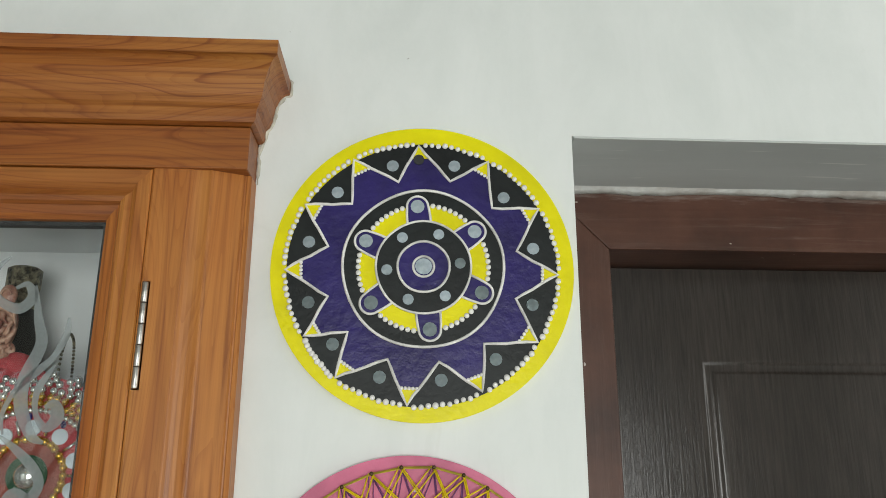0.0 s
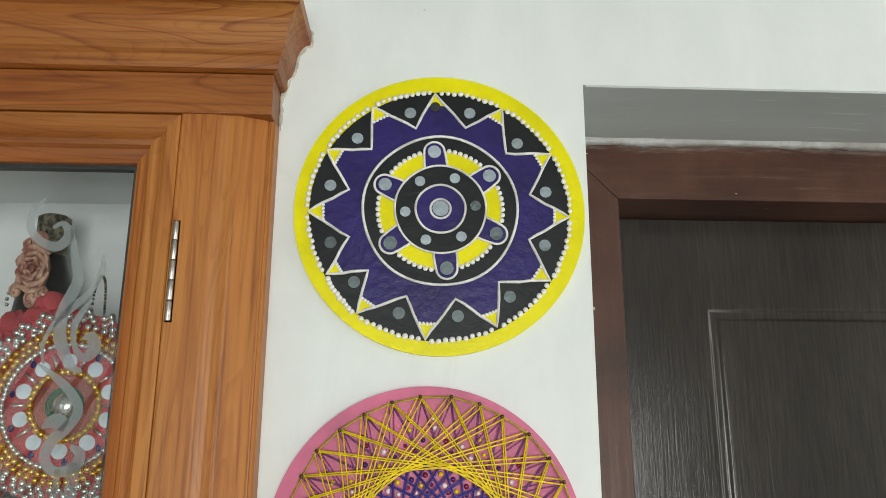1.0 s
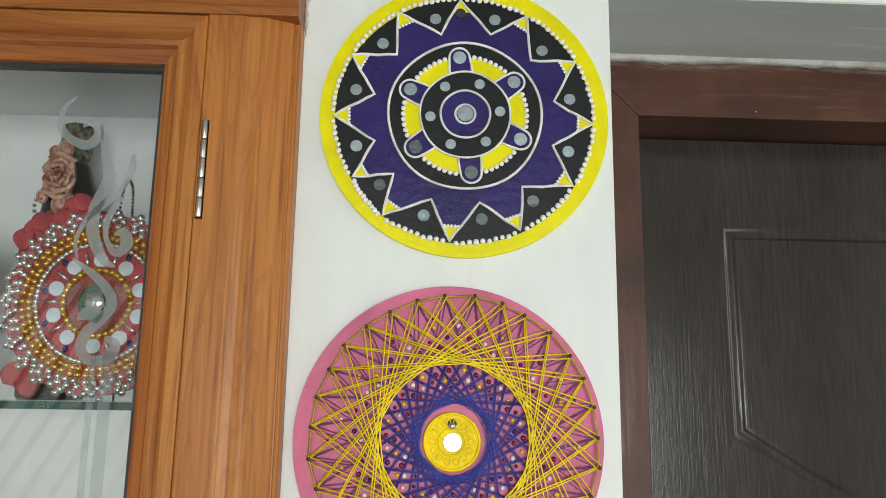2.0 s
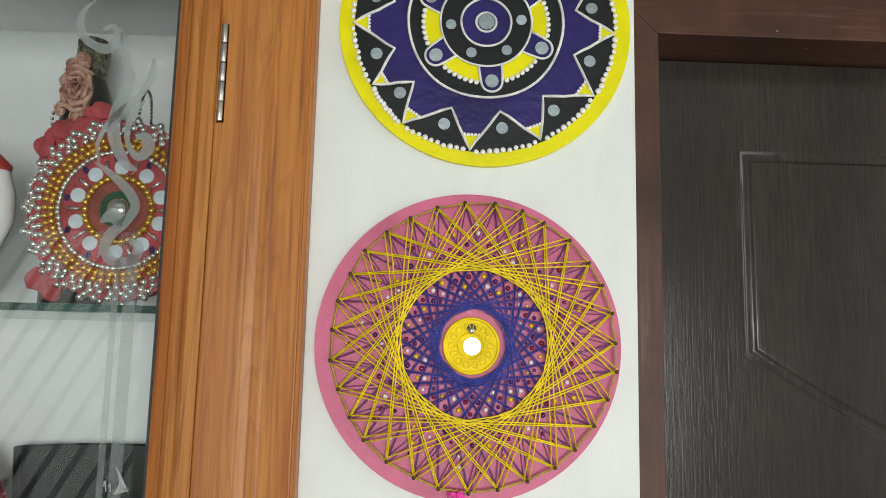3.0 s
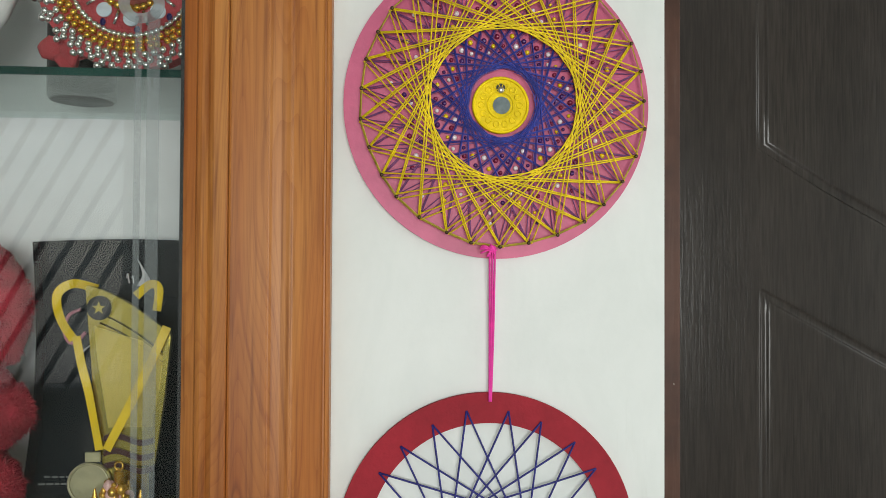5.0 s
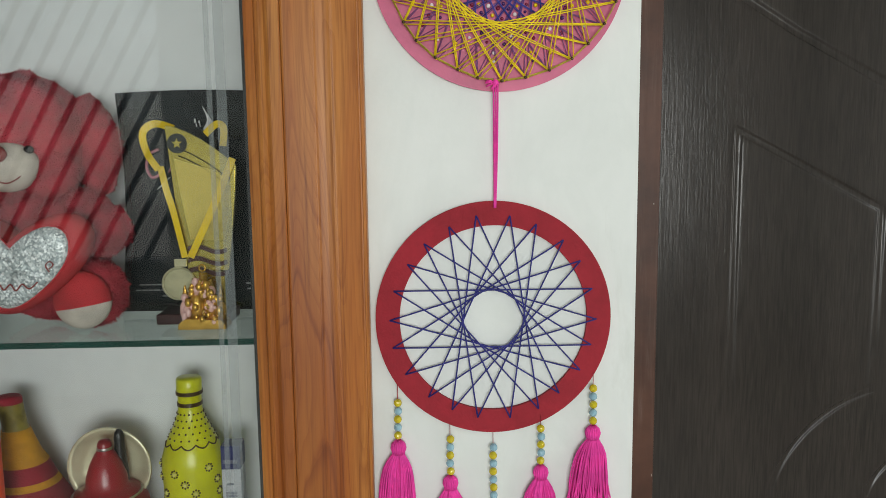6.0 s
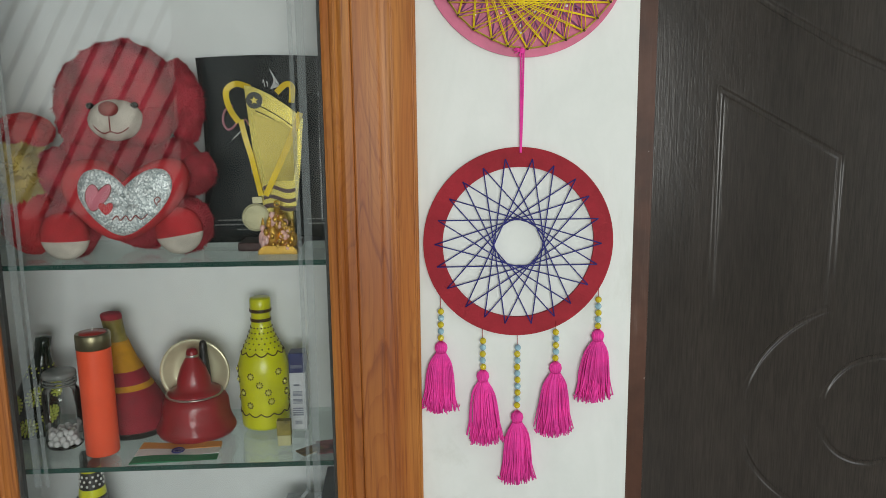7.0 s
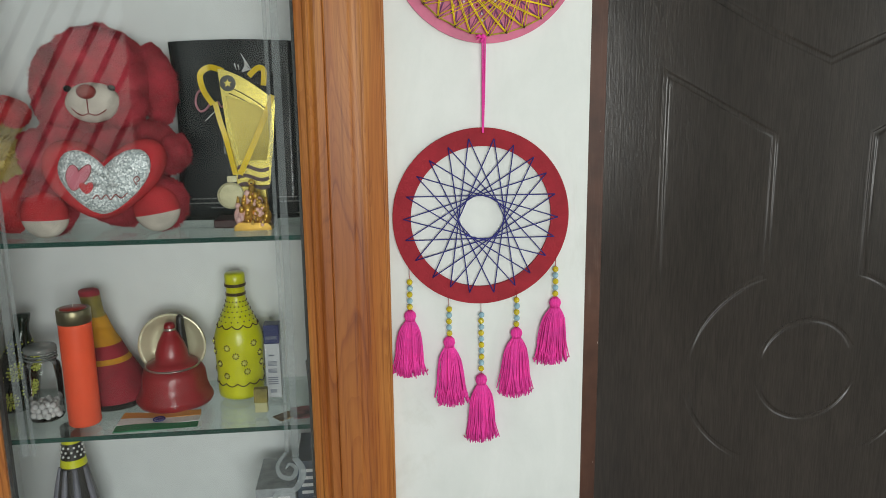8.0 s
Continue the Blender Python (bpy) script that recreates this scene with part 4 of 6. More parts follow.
def tassel(x, z_thread, z_bead, n, z_head, z_end, lean, seed, first):
    q = random.Random(seed)
    y = -0.0085
    bm = bmesh.new()
    core = lathe(bm, [(0, -0.004), (0.007, -0.005), (0.012, -0.02), (0.016, -0.045), (0.0185, z_end + 0.026 - z_head), (0, z_end + 0.026 - z_head)], 12, (x, y, z_head))
    for ring in core:
        for v in ring:
            v.co.y = y + (v.co.y - y) * 0.35
            v.co.x += lean * (z_head - v.co.z) / (z_head - z_end)
    ball(bm, (x, y, z_head), 0.0092, 12, 8, (1, 0.75, 1.1))
    for k in range(18):
        a = 0.349 * k
        tube(bm, [(x + 0.0088 * math.cos(a) * c, y + 0.0066 * math.sin(a) * c, z_head + dz) for c, dz in ((0.3, 0.0098), (0.9, 0.005), (1.03, 0), (0.75, -0.008))], 0.0012, 4)
    for k in range(185):
        a, u = q.uniform(0, 6.28), q.random() ** 0.5
        wide = 0.0265 * u
        end = z_end + q.uniform(0, 0.016) + 0.006 * u
        sx, sy = math.cos(a), math.sin(a) * 0.42
        pts = [(x + 0.006 * sx * u, y - 0.001 + 0.006 * sy * u, z_head - 0.006), (x + 0.7 * wide * sx + lean * 0.3, y - 0.001 + 0.55 * wide * sy, z_head + (end - z_head) * 0.28),
               (x + 0.9 * wide * sx + lean * 0.7 + q.uniform(-0.001, 0.001), y - 0.001 + 0.9 * wide * sy, z_head + (end - z_head) * 0.65), (x + wide * sx + lean + q.uniform(-0.007, 0.007), y - 0.001 + wide * sy, end)]
        tube(bm, smooth_line(pts, 3), q.uniform(0.0008, 0.0011), 5)
    for k in range(3):
        s = q.choice((-1, 1))
        tube(bm, smooth_line([(x + s * 0.010, y, z_head - 0.03), (x + s * 0.020 + lean, y, z_head + (z_end - z_head) * 0.8), (x + s * 0.027 + lean, y, z_end + 0.012), (x + s * 0.030 + lean, y, z_end + 0.016)], 4), 0.001, 5)
    skirt = part("tassel", bm, MAGENTA, catcher, "hot pink wool tassel on a bead string")
    bm = bmesh.new()
    tube(bm, [(x, -0.0062, z_thread), (x, -0.007, z_bead), (x, y, z_head + 0.008)], 0.0005, 5)
    part("thread", bm, RED, skirt)
    for k in range(n):
        piece("bead", bead_y if (k + first) % 2 == 0 else bead_b, skirt, (x + q.uniform(-0.0006, 0.0006), y, z_bead - 0.0104 * k), Euler((q.random(), q.random(), q.random())).to_matrix().to_4x4())


tassel(-0.1375, 1.135, 1.1120, 5, 1.0545, 0.946, -0.002, 1, 0)
tassel(-0.0735, 1.084, 1.0640, 5, 1.0070, 0.891, 0.004, 2, 0)
tassel(-0.0200, 1.072, 1.0520, 10, 0.9385, 0.824, 0.000, 3, 1)
tassel(0.0395, 1.092, 1.0750, 5, 1.0175, 0.902, -0.002, 4, 0)
tassel(0.1045, 1.145, 1.1250, 5, 1.0675, 0.957, -0.006, 5, 0)

# ---- things on the cabinet's shelves ----
TOP_Z, MID_Z, LOW_Z, BOT_Z = SHELVES


def turned(name, profile, at, material, parent, seg=32, mats=None, label="", wobble=0.0, depth=1.0):
    b = bmesh.new()
    lathe(b, profile, seg, at, mats, wobble)
    for v in b.verts:
        v.co.y = at[1] + (v.co.y - at[1]) * depth
    bmesh.ops.recalc_face_normals(b, faces=b.faces)
    return part(name, b, material, parent, label)


def bar(bm, x0, x1, z0, z1, y, depth=0.0006):
    box(bm, x0, x1, y - depth, y, z0, z1)


# top shelf: beaded round cushion
SILVERB = painted("silver_bead", (0.80, 0.80, 0.78), 0.13, 0.08, 200, 80, 0.1, 0.0003, 0.95)
GOLDB = painted("gold_bead", (0.86, 0.52, 0.08), 0.15, 0.1, 200, 80, 0.1, 0.0003, 0.9)
CORAL = painted("coral_cloth", (0.50, 0.070, 0.080), 0.85, 0.15, 90, 20, 0.8, 0.002)
GREENC = painted("green_cloth", (0.02, 0.10, 0.045), 0.85, 0.2, 90, 20, 0.8, 0.002)
BX, BY, BZ, BR = -0.3690, 0.040, 1.7650, 0.0930
cushion = thing("beaded_plaque", (BX, BY, TOP_Z), "round coral cloth plaque edged with silver and gold beads", "ornament")
bm = bmesh.new()
fs = plate(bm, disc_xz(BX, BZ, BR, 64), BY - 0.006, BY + 0.014)
bmesh.ops.bevel(bm, geom=list({e for f in fs[:2] for e in f.edges}), offset=0.004, segments=3, affect="EDGES")
part("pad", bm, CORAL, cushion)
rnd = random.Random(31)
for cx, cz, n in ((BX - 0.070, BZ + 0.068, 15), (BX - 0.064, BZ - 0.070, 15), (BX - 0.030, BZ + 0.092, 8)):
    bm = bmesh.new()
    for k in range(n):
        a, r = rnd.uniform(0, 6.28), rnd.uniform(0.006, 0.020)
        x, z = cx + r * math.cos(a), max(cz + r * math.sin(a), TOP_Z + 0.014)
        rot = Euler((rnd.uniform(-0.6, 0.6), rnd.uniform(-0.6, 0.6), rnd.uniform(-0.8, 0.8))).to_matrix().to_4x4()
        ball(bm, (x, BY + rnd.uniform(0.000, 0.014), z), 0.0125, 10, 7, (1, 0.35, 1), 0, rot)
    for v in bm.verts:
        v.co += 0.0022 * Vector(noise.noise_vector(v.co * 160))
    part("frill", bm, CORAL, cushion, "crumpled coral cloth frill")
bm = bmesh.new()
annulus(bm, BX, BZ, 0.0125, 0.0190, BY - 0.0085, BY - 0.004, 48)
part("green_ring", bm, GREENC, cushion)
bm = bmesh.new()
plate(bm, disc_xz(BX, BZ, 0.0300, 40), BY - 0.0072, BY - 0.004)
part("centre_pad", bm, painted("russet_cloth", (0.36, 0.085, 0.06), 0.85, 0.2, 90, 20, 0.8, 0.002), cushion)
bm = bmesh.new()
ball(bm, (BX, BY - 0.0085, BZ), 0.0125, 16, 10, (1, 0.55, 1))
part("centre_stone", bm, SILVERB, cushion, "domed silver centre stone")
b = bmesh.new()
ball(b, (0, 0, 0), 0.0041, 10, 7)
bead_s = shared("bead", b, SILVERB)
b = bmesh.new()
ball(b, (0, 0, 0), 0.0041, 10, 7)
bead_g = shared("bead", b, GOLDB)
for mesh, r, n, sc in ((bead_g, 0.0335, 32, 1.0), (bead_s, 0.0605, 72, 0.76), (bead_g, 0.0672, 62, 0.90), (bead_g, 0.0735, 58, 0.92), (bead_s, 0.0800, 54, 0.95)):
    for k in range(n):
        a = 6.28319 * (k + rnd.uniform(-0.12, 0.12)) / n
        piece("bead", mesh, cushion, (BX + r * math.cos(a), BY - 0.0080 + rnd.uniform(-0.0008, 0.0008), BZ + r * math.sin(a)), scale=sc)
for k in range(52):
    a = 6.28319 * k / 52
    for j, r in enumerate((0.0856, 0.0908, 0.0958)):
        if j == 2 and k % 2:
            continue
        q, rr = a + 0.058 * (j == 1) + rnd.uniform(-0.02, 0.02), r + rnd.uniform(-0.0010, 0.0014)
        piece("bead", bead_s, cushion, (BX + rr * math.cos(q), BY - 0.0070 + 0.001 * j, BZ + rr * math.sin(q)), scale=0.98)
PALE = painted("pale_sequin", (0.62, 0.70, 0.76), 0.25, 0.08, 60, 30, 0.2)
b = bmesh.new()
plate(b, disc_xz(0, 0, 0.0075, 18), -0.0007, 0.0007)
sequin = shared("sequin", b, PALE)
b = bmesh.new()
tube(b, [(0.0380, 0, 0), (0.0525, 0, 0)], 0.0017, 7)
bugle = shared("bugle_bead", b, SILVERB)
for k in range(10):
    a = radians(18 + 36 * k)
    piece("sequin", sequin, cushion, (BX + 0.0440 * math.cos(a), BY - 0.0076, BZ + 0.0440 * math.sin(a)), tilt(k + 60, 6))
    piece("bugle_bead", bugle, cushion, (BX, BY - 0.0078, BZ), Matrix.Rotation(-radians(36 * k), 4, "Y"))
bm = bmesh.new()
for k in range(10):
    a = radians(18 + 36 * k + 6)
    ball(bm, (BX + 0.0545 * math.cos(a), BY - 0.0066, BZ + 0.0545 * math.sin(a)), 0.003, 7, 5, (1, 0.4, 1.3))
part("knots", bm, PURPLE, cushion)["kind"] = "stuff"

# rose bottle behind the plaque
DARKG = painted("dark_bottle_paint", (0.020, 0.018, 0.016), 0.35, 0.2, 60, 20, 0.4)
CLAY = painted("rose_clay", (0.62, 0.38, 0.27), 0.38, 0.18, 110, 75, 0.6, 0.001, dark=(0.30, 0.10, 0.07))
GLITTER = painted("gold_grit", (0.40, 0.36, 0.24), 0.4, 0.5, 400, 150, 1.0, 0.002, 0.5)
RBX, RBY = -0.468, 0.171
rb = thing("decorated_bottle", (RBX, RBY, TOP_Z), "dark bottle with clay rose and gritty gold neck", "bottle", "decorated bottles")
turned("body", [(0, 0), (0.034, 0), (0.037, 0.004), (0.037, 0.170), (0.035, 0.205), (0.030, 0.245), (0.0200, 0.277), (0.0175, 0.284)], (RBX, RBY, TOP_Z), DARKG, rb)
turned("neck", [(0.0175, 0.284), (0.0175, 0.306), (0.0190, 0.310), (0.0190, 0.332), (0.0145, 0.335), (0, 0.335)], (RBX, RBY, TOP_Z), GLITTER, rb, label="gritty gold neck")
bm = bmesh.new()
rc = Vector((-0.4660, 0.131, 1.925))
ball(bm, rc + Vector((0, 0.004, 0)), 0.019, 16, 10, (0.9, 0.30, 1.5))
for r, n, w in ((0.018, 8, 0.0105), (0.0130, 6, 0.0095), (0.0080, 5, 0.0075), (0.0036, 3, 0.0055)):
    for k in range(n):
        a = 6.28319 * (k + 0.3 * n) / n
        c = rc + Vector((0.85 * r * math.cos(a), -0.001 - (0.021 - r) * 0.42, 1.45 * r * math.sin(a)))
        rot = Matrix.Rotation(-a, 4, "Y") @ Matrix.Rotation(0.75, 4, "Z")
        vs = ball(bm, c, w, 12, 8, (0.30, 0.45, 1.0), 0, rot)
        for v in vs:
            v.co += 0.0024 * Vector(noise.noise_vector(v.co * 190))
for dx, dz, w in ((0.002, 0.034, 0.0115), (-0.010, 0.030, 0.008), (0.0, -0.034, 0.010), (0.012, -0.028, 0.008), (-0.019, -0.024, 0.008)):
    ball(bm, rc + Vector((dx, 0.002, dz)), w, 12, 8, (0.9, 0.42, 1.15))
    tube(bm, [rc + Vector((dx + 0.5 * w * math.cos(q), -0.0035, dz + 0.6 * w * math.sin(q))) for q in np.linspace(0, 5.2, 9)], 0.0013, 6)
part("clay_rose", bm, CLAY, rb, "pinkish clay rose relief")
bm = bmesh.new()
for k in range(12):
    ball(bm, (-0.4990 + 0.0016 * k - 0.003 * math.sin(k * 0.9), 0.146, 1.886 + 0.0068 * k), 0.0024, 8, 6)
part("pearl_string", bm, SILVERB, rb)["kind"] = "stuff"
# beaded chain loop
chain = thing("bead_chain", (-0.362, 0.075, TOP_Z), "looped string of small dark metal beads", "chain")
bm = bmesh.new()
loop = smooth_line([(-0.372, 0.075, 1.845), (-0.371, 0.075, 1.885), (-0.366, 0.075, 1.906), (-0.360, 0.075, 1.898), (-0.358, 0.075, 1.870), (-0.357, 0.075, 1.845)], 8)
for p in loop:
    ball(bm, p, 0.0017, 7, 5)
tube(bm, [(-0.365, 0.09, TOP_Z), (-0.365, 0.085, 1.80), (-0.372, 0.076, 1.850)], 0.0012, 6)
part("bead_loop", bm, GLITTER, chain)["kind"] = "stuff"
# white pot with red lid
pot = thing("white_pot", (-0.5615, 0.050, TOP_Z), "flattened white pot with red lid and green foot", "pot")
PORC = painted("white_glaze", (0.84, 0.84, 0.82), 0.42, 0.04)
REDG = painted("red_glaze", (0.42, 0.03, 0.02), 0.3, 0.15)
turned("foot", [(0, 0), (0.034, 0), (0.040, 0.012), (0.044, 0.030)], (-0.5615, 0.050, TOP_Z), GREENC, pot, label="green foot", depth=0.4)
turned("bowl", [(0.044, 0.030), (0.066, 0.055), (0.079, 0.085), (0.078, 0.115), (0.070, 0.140)], (-0.5615, 0.050, TOP_Z), PORC, pot, depth=0.4)
turned("lid", [(0.071, 0.139), (0.072, 0.145), (0.056, 0.160), (0.025, 0.172), (0.008, 0.176), (0.008, 0.186), (0, 0.188)], (-0.5615, 0.050, TOP_Z), REDG, pot, label="red lid", depth=0.4)

# middle shelf: teddy bear
FUR = painted("crimson_plush", (0.60, 0.060, 0.088), 0.95, 0.22, 150, 26, 1.0, 0.003, spec=0.1)
FURL = painted("bright_red_plush", (0.60, 0.045, 0.055), 0.9, 0.12, 300, 25, 0.8, 0.0015, spec=0.1)
CREAM = painted("cream_plush", (0.66, 0.60, 0.52), 0.95, 0.10, 300, 30, 0.8, 0.0015, spec=0.1)
NOSE = painted("red_nose_cloth", (0.30, 0.04, 0.035), 0.6, 0.1)
EYE = painted("black_glass_eye", (0.01, 0.01, 0.01), 0.08, 0.1)
PINKP = painted("pink_patch", (0.62, 0.16, 0.22), 0.6, 0.1)


def sequin_cloth():
    m, t, b = mat_new("silver_sequin_cloth")
    v = coords(t)
    vo = node(t, "ShaderNodeTexVoronoi", in_Scale=420.0)
    t.links.new(v, vo.inputs["Vector"])
    t.links.new(ramp(t, vo.outputs["Color"], [(0.2, (0.30, 0.35, 0.36)), (0.5, (0.48, 0.54, 0.55)), (0.85, (0.92, 0.95, 0.95))]), b.inputs["Base Color"])
    b.inputs["Metallic"].default_value, b.inputs["Roughness"].default_value = 0.3, 0.42
    bump(t, b, arith(t, "ADD", arith(t, "MULTIPLY", vo.outputs["Color"], 0.6), arith(t, "MULTIPLY", noise_at(t, v, 70, 4, 0.6, 1.0), 2.0)), 0.8, 0.0022)
    return m


SEQUIN = sequin_cloth()
rnd = random.Random(77)
fur_spots = []


def plush(bm, c, r, scale=(1, 1, 1), rot=None, mat=0, fuzz=0, length=0.0032, lump=0.003):
    """A soft lobe, roughened; its fur tufts are collected for later."""
    vs = ball(bm, c, r, 28, 18, scale, mat, rot)
    for v in vs:
        d = (v.co - Vector(c)).normalized()
        v.co += d * lump * noise.noise(v.co * 38)
    if fuzz:
        picks = [f for v in vs for f in v.link_faces]
        for _ in range(fuzz):
            f = rnd.choice(picks)
            q = [v.co for v in f.verts]
            u = rnd.random()
            p = q[0].lerp(q[1], u).lerp(q[-1].lerp(q[2], u) if len(q) > 3 else q[2], rnd.random())
            fur_spots.append((p, (p - Vector(c)).normalized(), length * (0.45 + 1.5 * max(0.0, noise.noise(p * 70) + 0.30)) * rnd.uniform(0.7, 1.1), mat))


def heart_xz(cx, cz, w, h, n=48):
    out = []
    for k in range(n):
        t = 6.28319 * k / n
        x = math.copysign(abs(math.sin(t)) ** (1.65 + 0.45 * math.cos(t)), math.sin(t))
        z = (12 * math.cos(t) - 5 * math.cos(2 * t) - 2 * math.cos(3 * t) - math.cos(4 * t)) / 14.5
        out.append((cx + x * w / 2, cz + (z + 0.13) * h / 2))
    return out


bm = bmesh.new()
plush(bm, (-0.622, 0.150, 1.285), 0.086, (0.98, 0.72, 1.06), None, 0, 4500, 0.0050)
plush(bm, (-0.642, 0.150, 1.436), 0.0925, (0.98, 0.78, 0.99), None, 0, 20000, 0.0052)
# brow, cheeks and chin swell the head
plush(bm, (-0.640, 0.120, 1.475), 0.058, (1.15, 0.75, 0.80), None, 0, 5000, 0.0050)
for s in (-1, 1):
    plush(bm, (-0.640 + s * 0.042, 0.112, 1.395), 0.040, (1.05, 0.85, 0.85), None, 0, 3000, 0.0050)
    plush(bm, (-0.636 + s * 0.086, 0.158, 1.432), 0.066, (0.47, 0.42, 1.0), Matrix.Rotation(s * -0.10, 4, "Y"), 0, 7000, 0.0062, 0.004)
plush(bm, (-0.548, 0.128, 1.342), 0.036, (1.05, 0.80, 0.75), Matrix.Rotation(0.7, 4, "Y"), 0, 3000, 0.0055)
plush(bm, (-0.523, 0.112, 1.318), 0.034, (0.86, 0.85, 1.0), Matrix.Rotation(0.4, 4, "Y"), 0, 3500, 0.0055)
plush(bm, (-0.704, 0.128, 1.345), 0.042, (1.05, 0.80, 0.85), Matrix.Rotation(-0.7, 4, "Y"), 0, 3500, 0.0055)
plush(bm, (-0.734, 0.112, 1.318), 0.040, (0.90, 0.85, 1.1), Matrix.Rotation(-0.4, 4, "Y"), 0, 4000, 0.0055)
for x, y, z in ((-0.546, 0.112, 1.236), (-0.722, 0.098, 1.234)):
    plush(bm, (x, y, z), 0.046, (0.95, 0.92, 0.97), None, 0, 4500, 0.0055)
# soles: red above, cream below
for x, y, z, lean in ((-0.5450, 0.074, 1.232, 0.16), (-0.7160, 0.060, 1.228, 0.0)):
    vs = ball(bm, (x, y, z), 0.038, 40, 28, (0.98, 0.50, 1.0))
    fs = {f for v in vs for f in v.link_faces}
    seam, up = Vector((x, y, z - 0.007)), Vector((-lean, 0, 1)).normalized()
    cutting = bmesh.ops.bisect_plane(bm, geom=list(vs) + list(fs) + list({e for f in fs for e in f.edges}), plane_co=seam, plane_no=up)
    for f in (g for g in cutting["geom"] if isinstance(g, bmesh.types.BMFace)):
        f.material_index, f.smooth = (1 if (f.calc_center_median() - seam).dot(up) > 0 else 2), True
plush(bm, (-0.632, 0.084, 1.404), 0.040, (1.06, 0.68, 0.80), None, 2, 0, 0.0, 0.001)
ball(bm, (-0.632, 0.056, 1.421), 0.0135, 14, 9, (1.1, 0.6, 0.85), 3)
for x in (-0.667, -0.600):
    ball(bm, (x, 0.077, 1.4260), 0.0060, 12, 8, (1.1, 0.8, 0.9), 4)
tube(bm, [(-0.632, 0.0560, 1.410), (-0.632, 0.0570, 1.388)], 0.0009, 5, mat=3)
tube(bm, smooth_line([(-0.662, 0.0665, 1.400), (-0.653, 0.0615, 1.390), (-0.642, 0.0580, 1.3845), (-0.632, 0.0570, 1.387), (-0.621, 0.0585, 1.3845), (-0.610, 0.0630, 1.390), (-0.602, 0.069, 1.400)], 4), 0.0010, 5, mat=3)
# heart pillow: plump red cushion with a sequin face
hx, hz = -0.6150, 1.286


def leaning(cx, cz, w, h, n=48):
    """A heart whose tip swings a little to one side."""
    return [(x + 0.11 * (z - cz), z) for x, z in heart_xz(cx, cz, w, h, n)]


for k, (grow, y) in enumerate(((0.80, 0.0225), (0.90, 0.0260), (0.98, 0.034), (1.02, 0.046), (1.00, 0.062), (0.93, 0.080))):
    cur = [bm.verts.new((x, y, z)) for x, z in leaning(hx, hz, 0.185 * grow, 0.132 * grow)]
    if k == 0:
        f = bm.faces.new(cur)
        f.material_index, f.smooth = 1, True
    else:
        for q in range(48):
            f = bm.faces.new((prev[q], cur[q], cur[(q + 1) % 48], prev[(q + 1) % 48]))
            f.material_index, f.smooth = 1, True
    prev = cur
rings = []
for grow, y in ((1.0, 0.0235), (0.96, 0.0190), (0.84, 0.0168), (0.5, 0.0160), (0.2, 0.0158)):
    rings.append([bm.verts.new((x, y + 0.0012 * noise.noise((x * 70, 0, z * 70)), z)) for x, z in leaning(-0.6075, 1.2845, 0.140 * grow, 0.108 * grow)])
for a, b in zip(rings, rings[1:]):
    for q in range(48):
        f = bm.faces.new((a[q], b[q], b[(q + 1) % 48], a[(q + 1) % 48]))
        f.material_index, f.smooth = 5, True
bm.faces.new(rings[-1]).material_index = 5
tube(bm, [(x, 0.0232, z) for x, z in leaning(-0.6075, 1.2845, 0.1415, 0.1095)], 0.0012, 6, True, mat=1)
pink = [(x + 0.35 * (z - 1.292), z) for x, z in heart_xz(-0.6440, 1.292, 0.036, 0.042, 28)]
plate(bm, pink, 0.0140, 0.0180, 6)
tube(bm, [(x, 0.0140, z) for x, z in pink], 0.0007, 5, True, mat=3)
plate(bm, heart_xz(-0.6320, 1.275, 0.020, 0.019, 24), 0.0128, 0.0175, 1)
tube(bm, smooth_line([(-0.624, 0.0142, 1.258), (-0.617, 0.0140, 1.264), (-0.612, 0.0140, 1.257), (-0.604, 0.0140, 1.264), (-0.598, 0.0140, 1.256), (-0.590, 0.0142, 1.264), (-0.582, 0.0146, 1.258), (-0.572, 0.0150, 1.266)], 4), 0.0009, 5, mat=3)
tube(bm, smooth_line([(-0.557, 0.0160, 1.282), (-0.552, 0.0160, 1.287), (-0.556, 0.0160, 1.291), (-0.561, 0.0160, 1.286), (-0.557, 0.0160, 1.278)], 4), 0.0008, 5, mat=3)
for p, d, length, mt in fur_spots:
    d = (d + 0.75 * Vector(noise.noise_vector(p * 75)) + 0.25 * Vector((rnd.uniform(-1, 1), rnd.uniform(-1, 1), rnd.uniform(-1, 1))) + Vector((0, 0, -0.15))).normalized()
    s = d.orthogonal().normalized() * 0.00075
    s.rotate(Matrix.Rotation(rnd.uniform(0, 3.14), 3, d))
    f = bm.faces.new([bm.verts.new(q) for q in (p - s - d * 0.001, p + s - d * 0.001, p + d * length * rnd.uniform(0.5, 1.0))])
    f.material_index = mt
bear = link_mesh("teddy_bear", bm, [FUR, FURL, CREAM, NOSE, EYE, SEQUIN, PINKP])
tagged(bear, "seated crimson plush teddy bear holding a silver sequin heart", "toy")

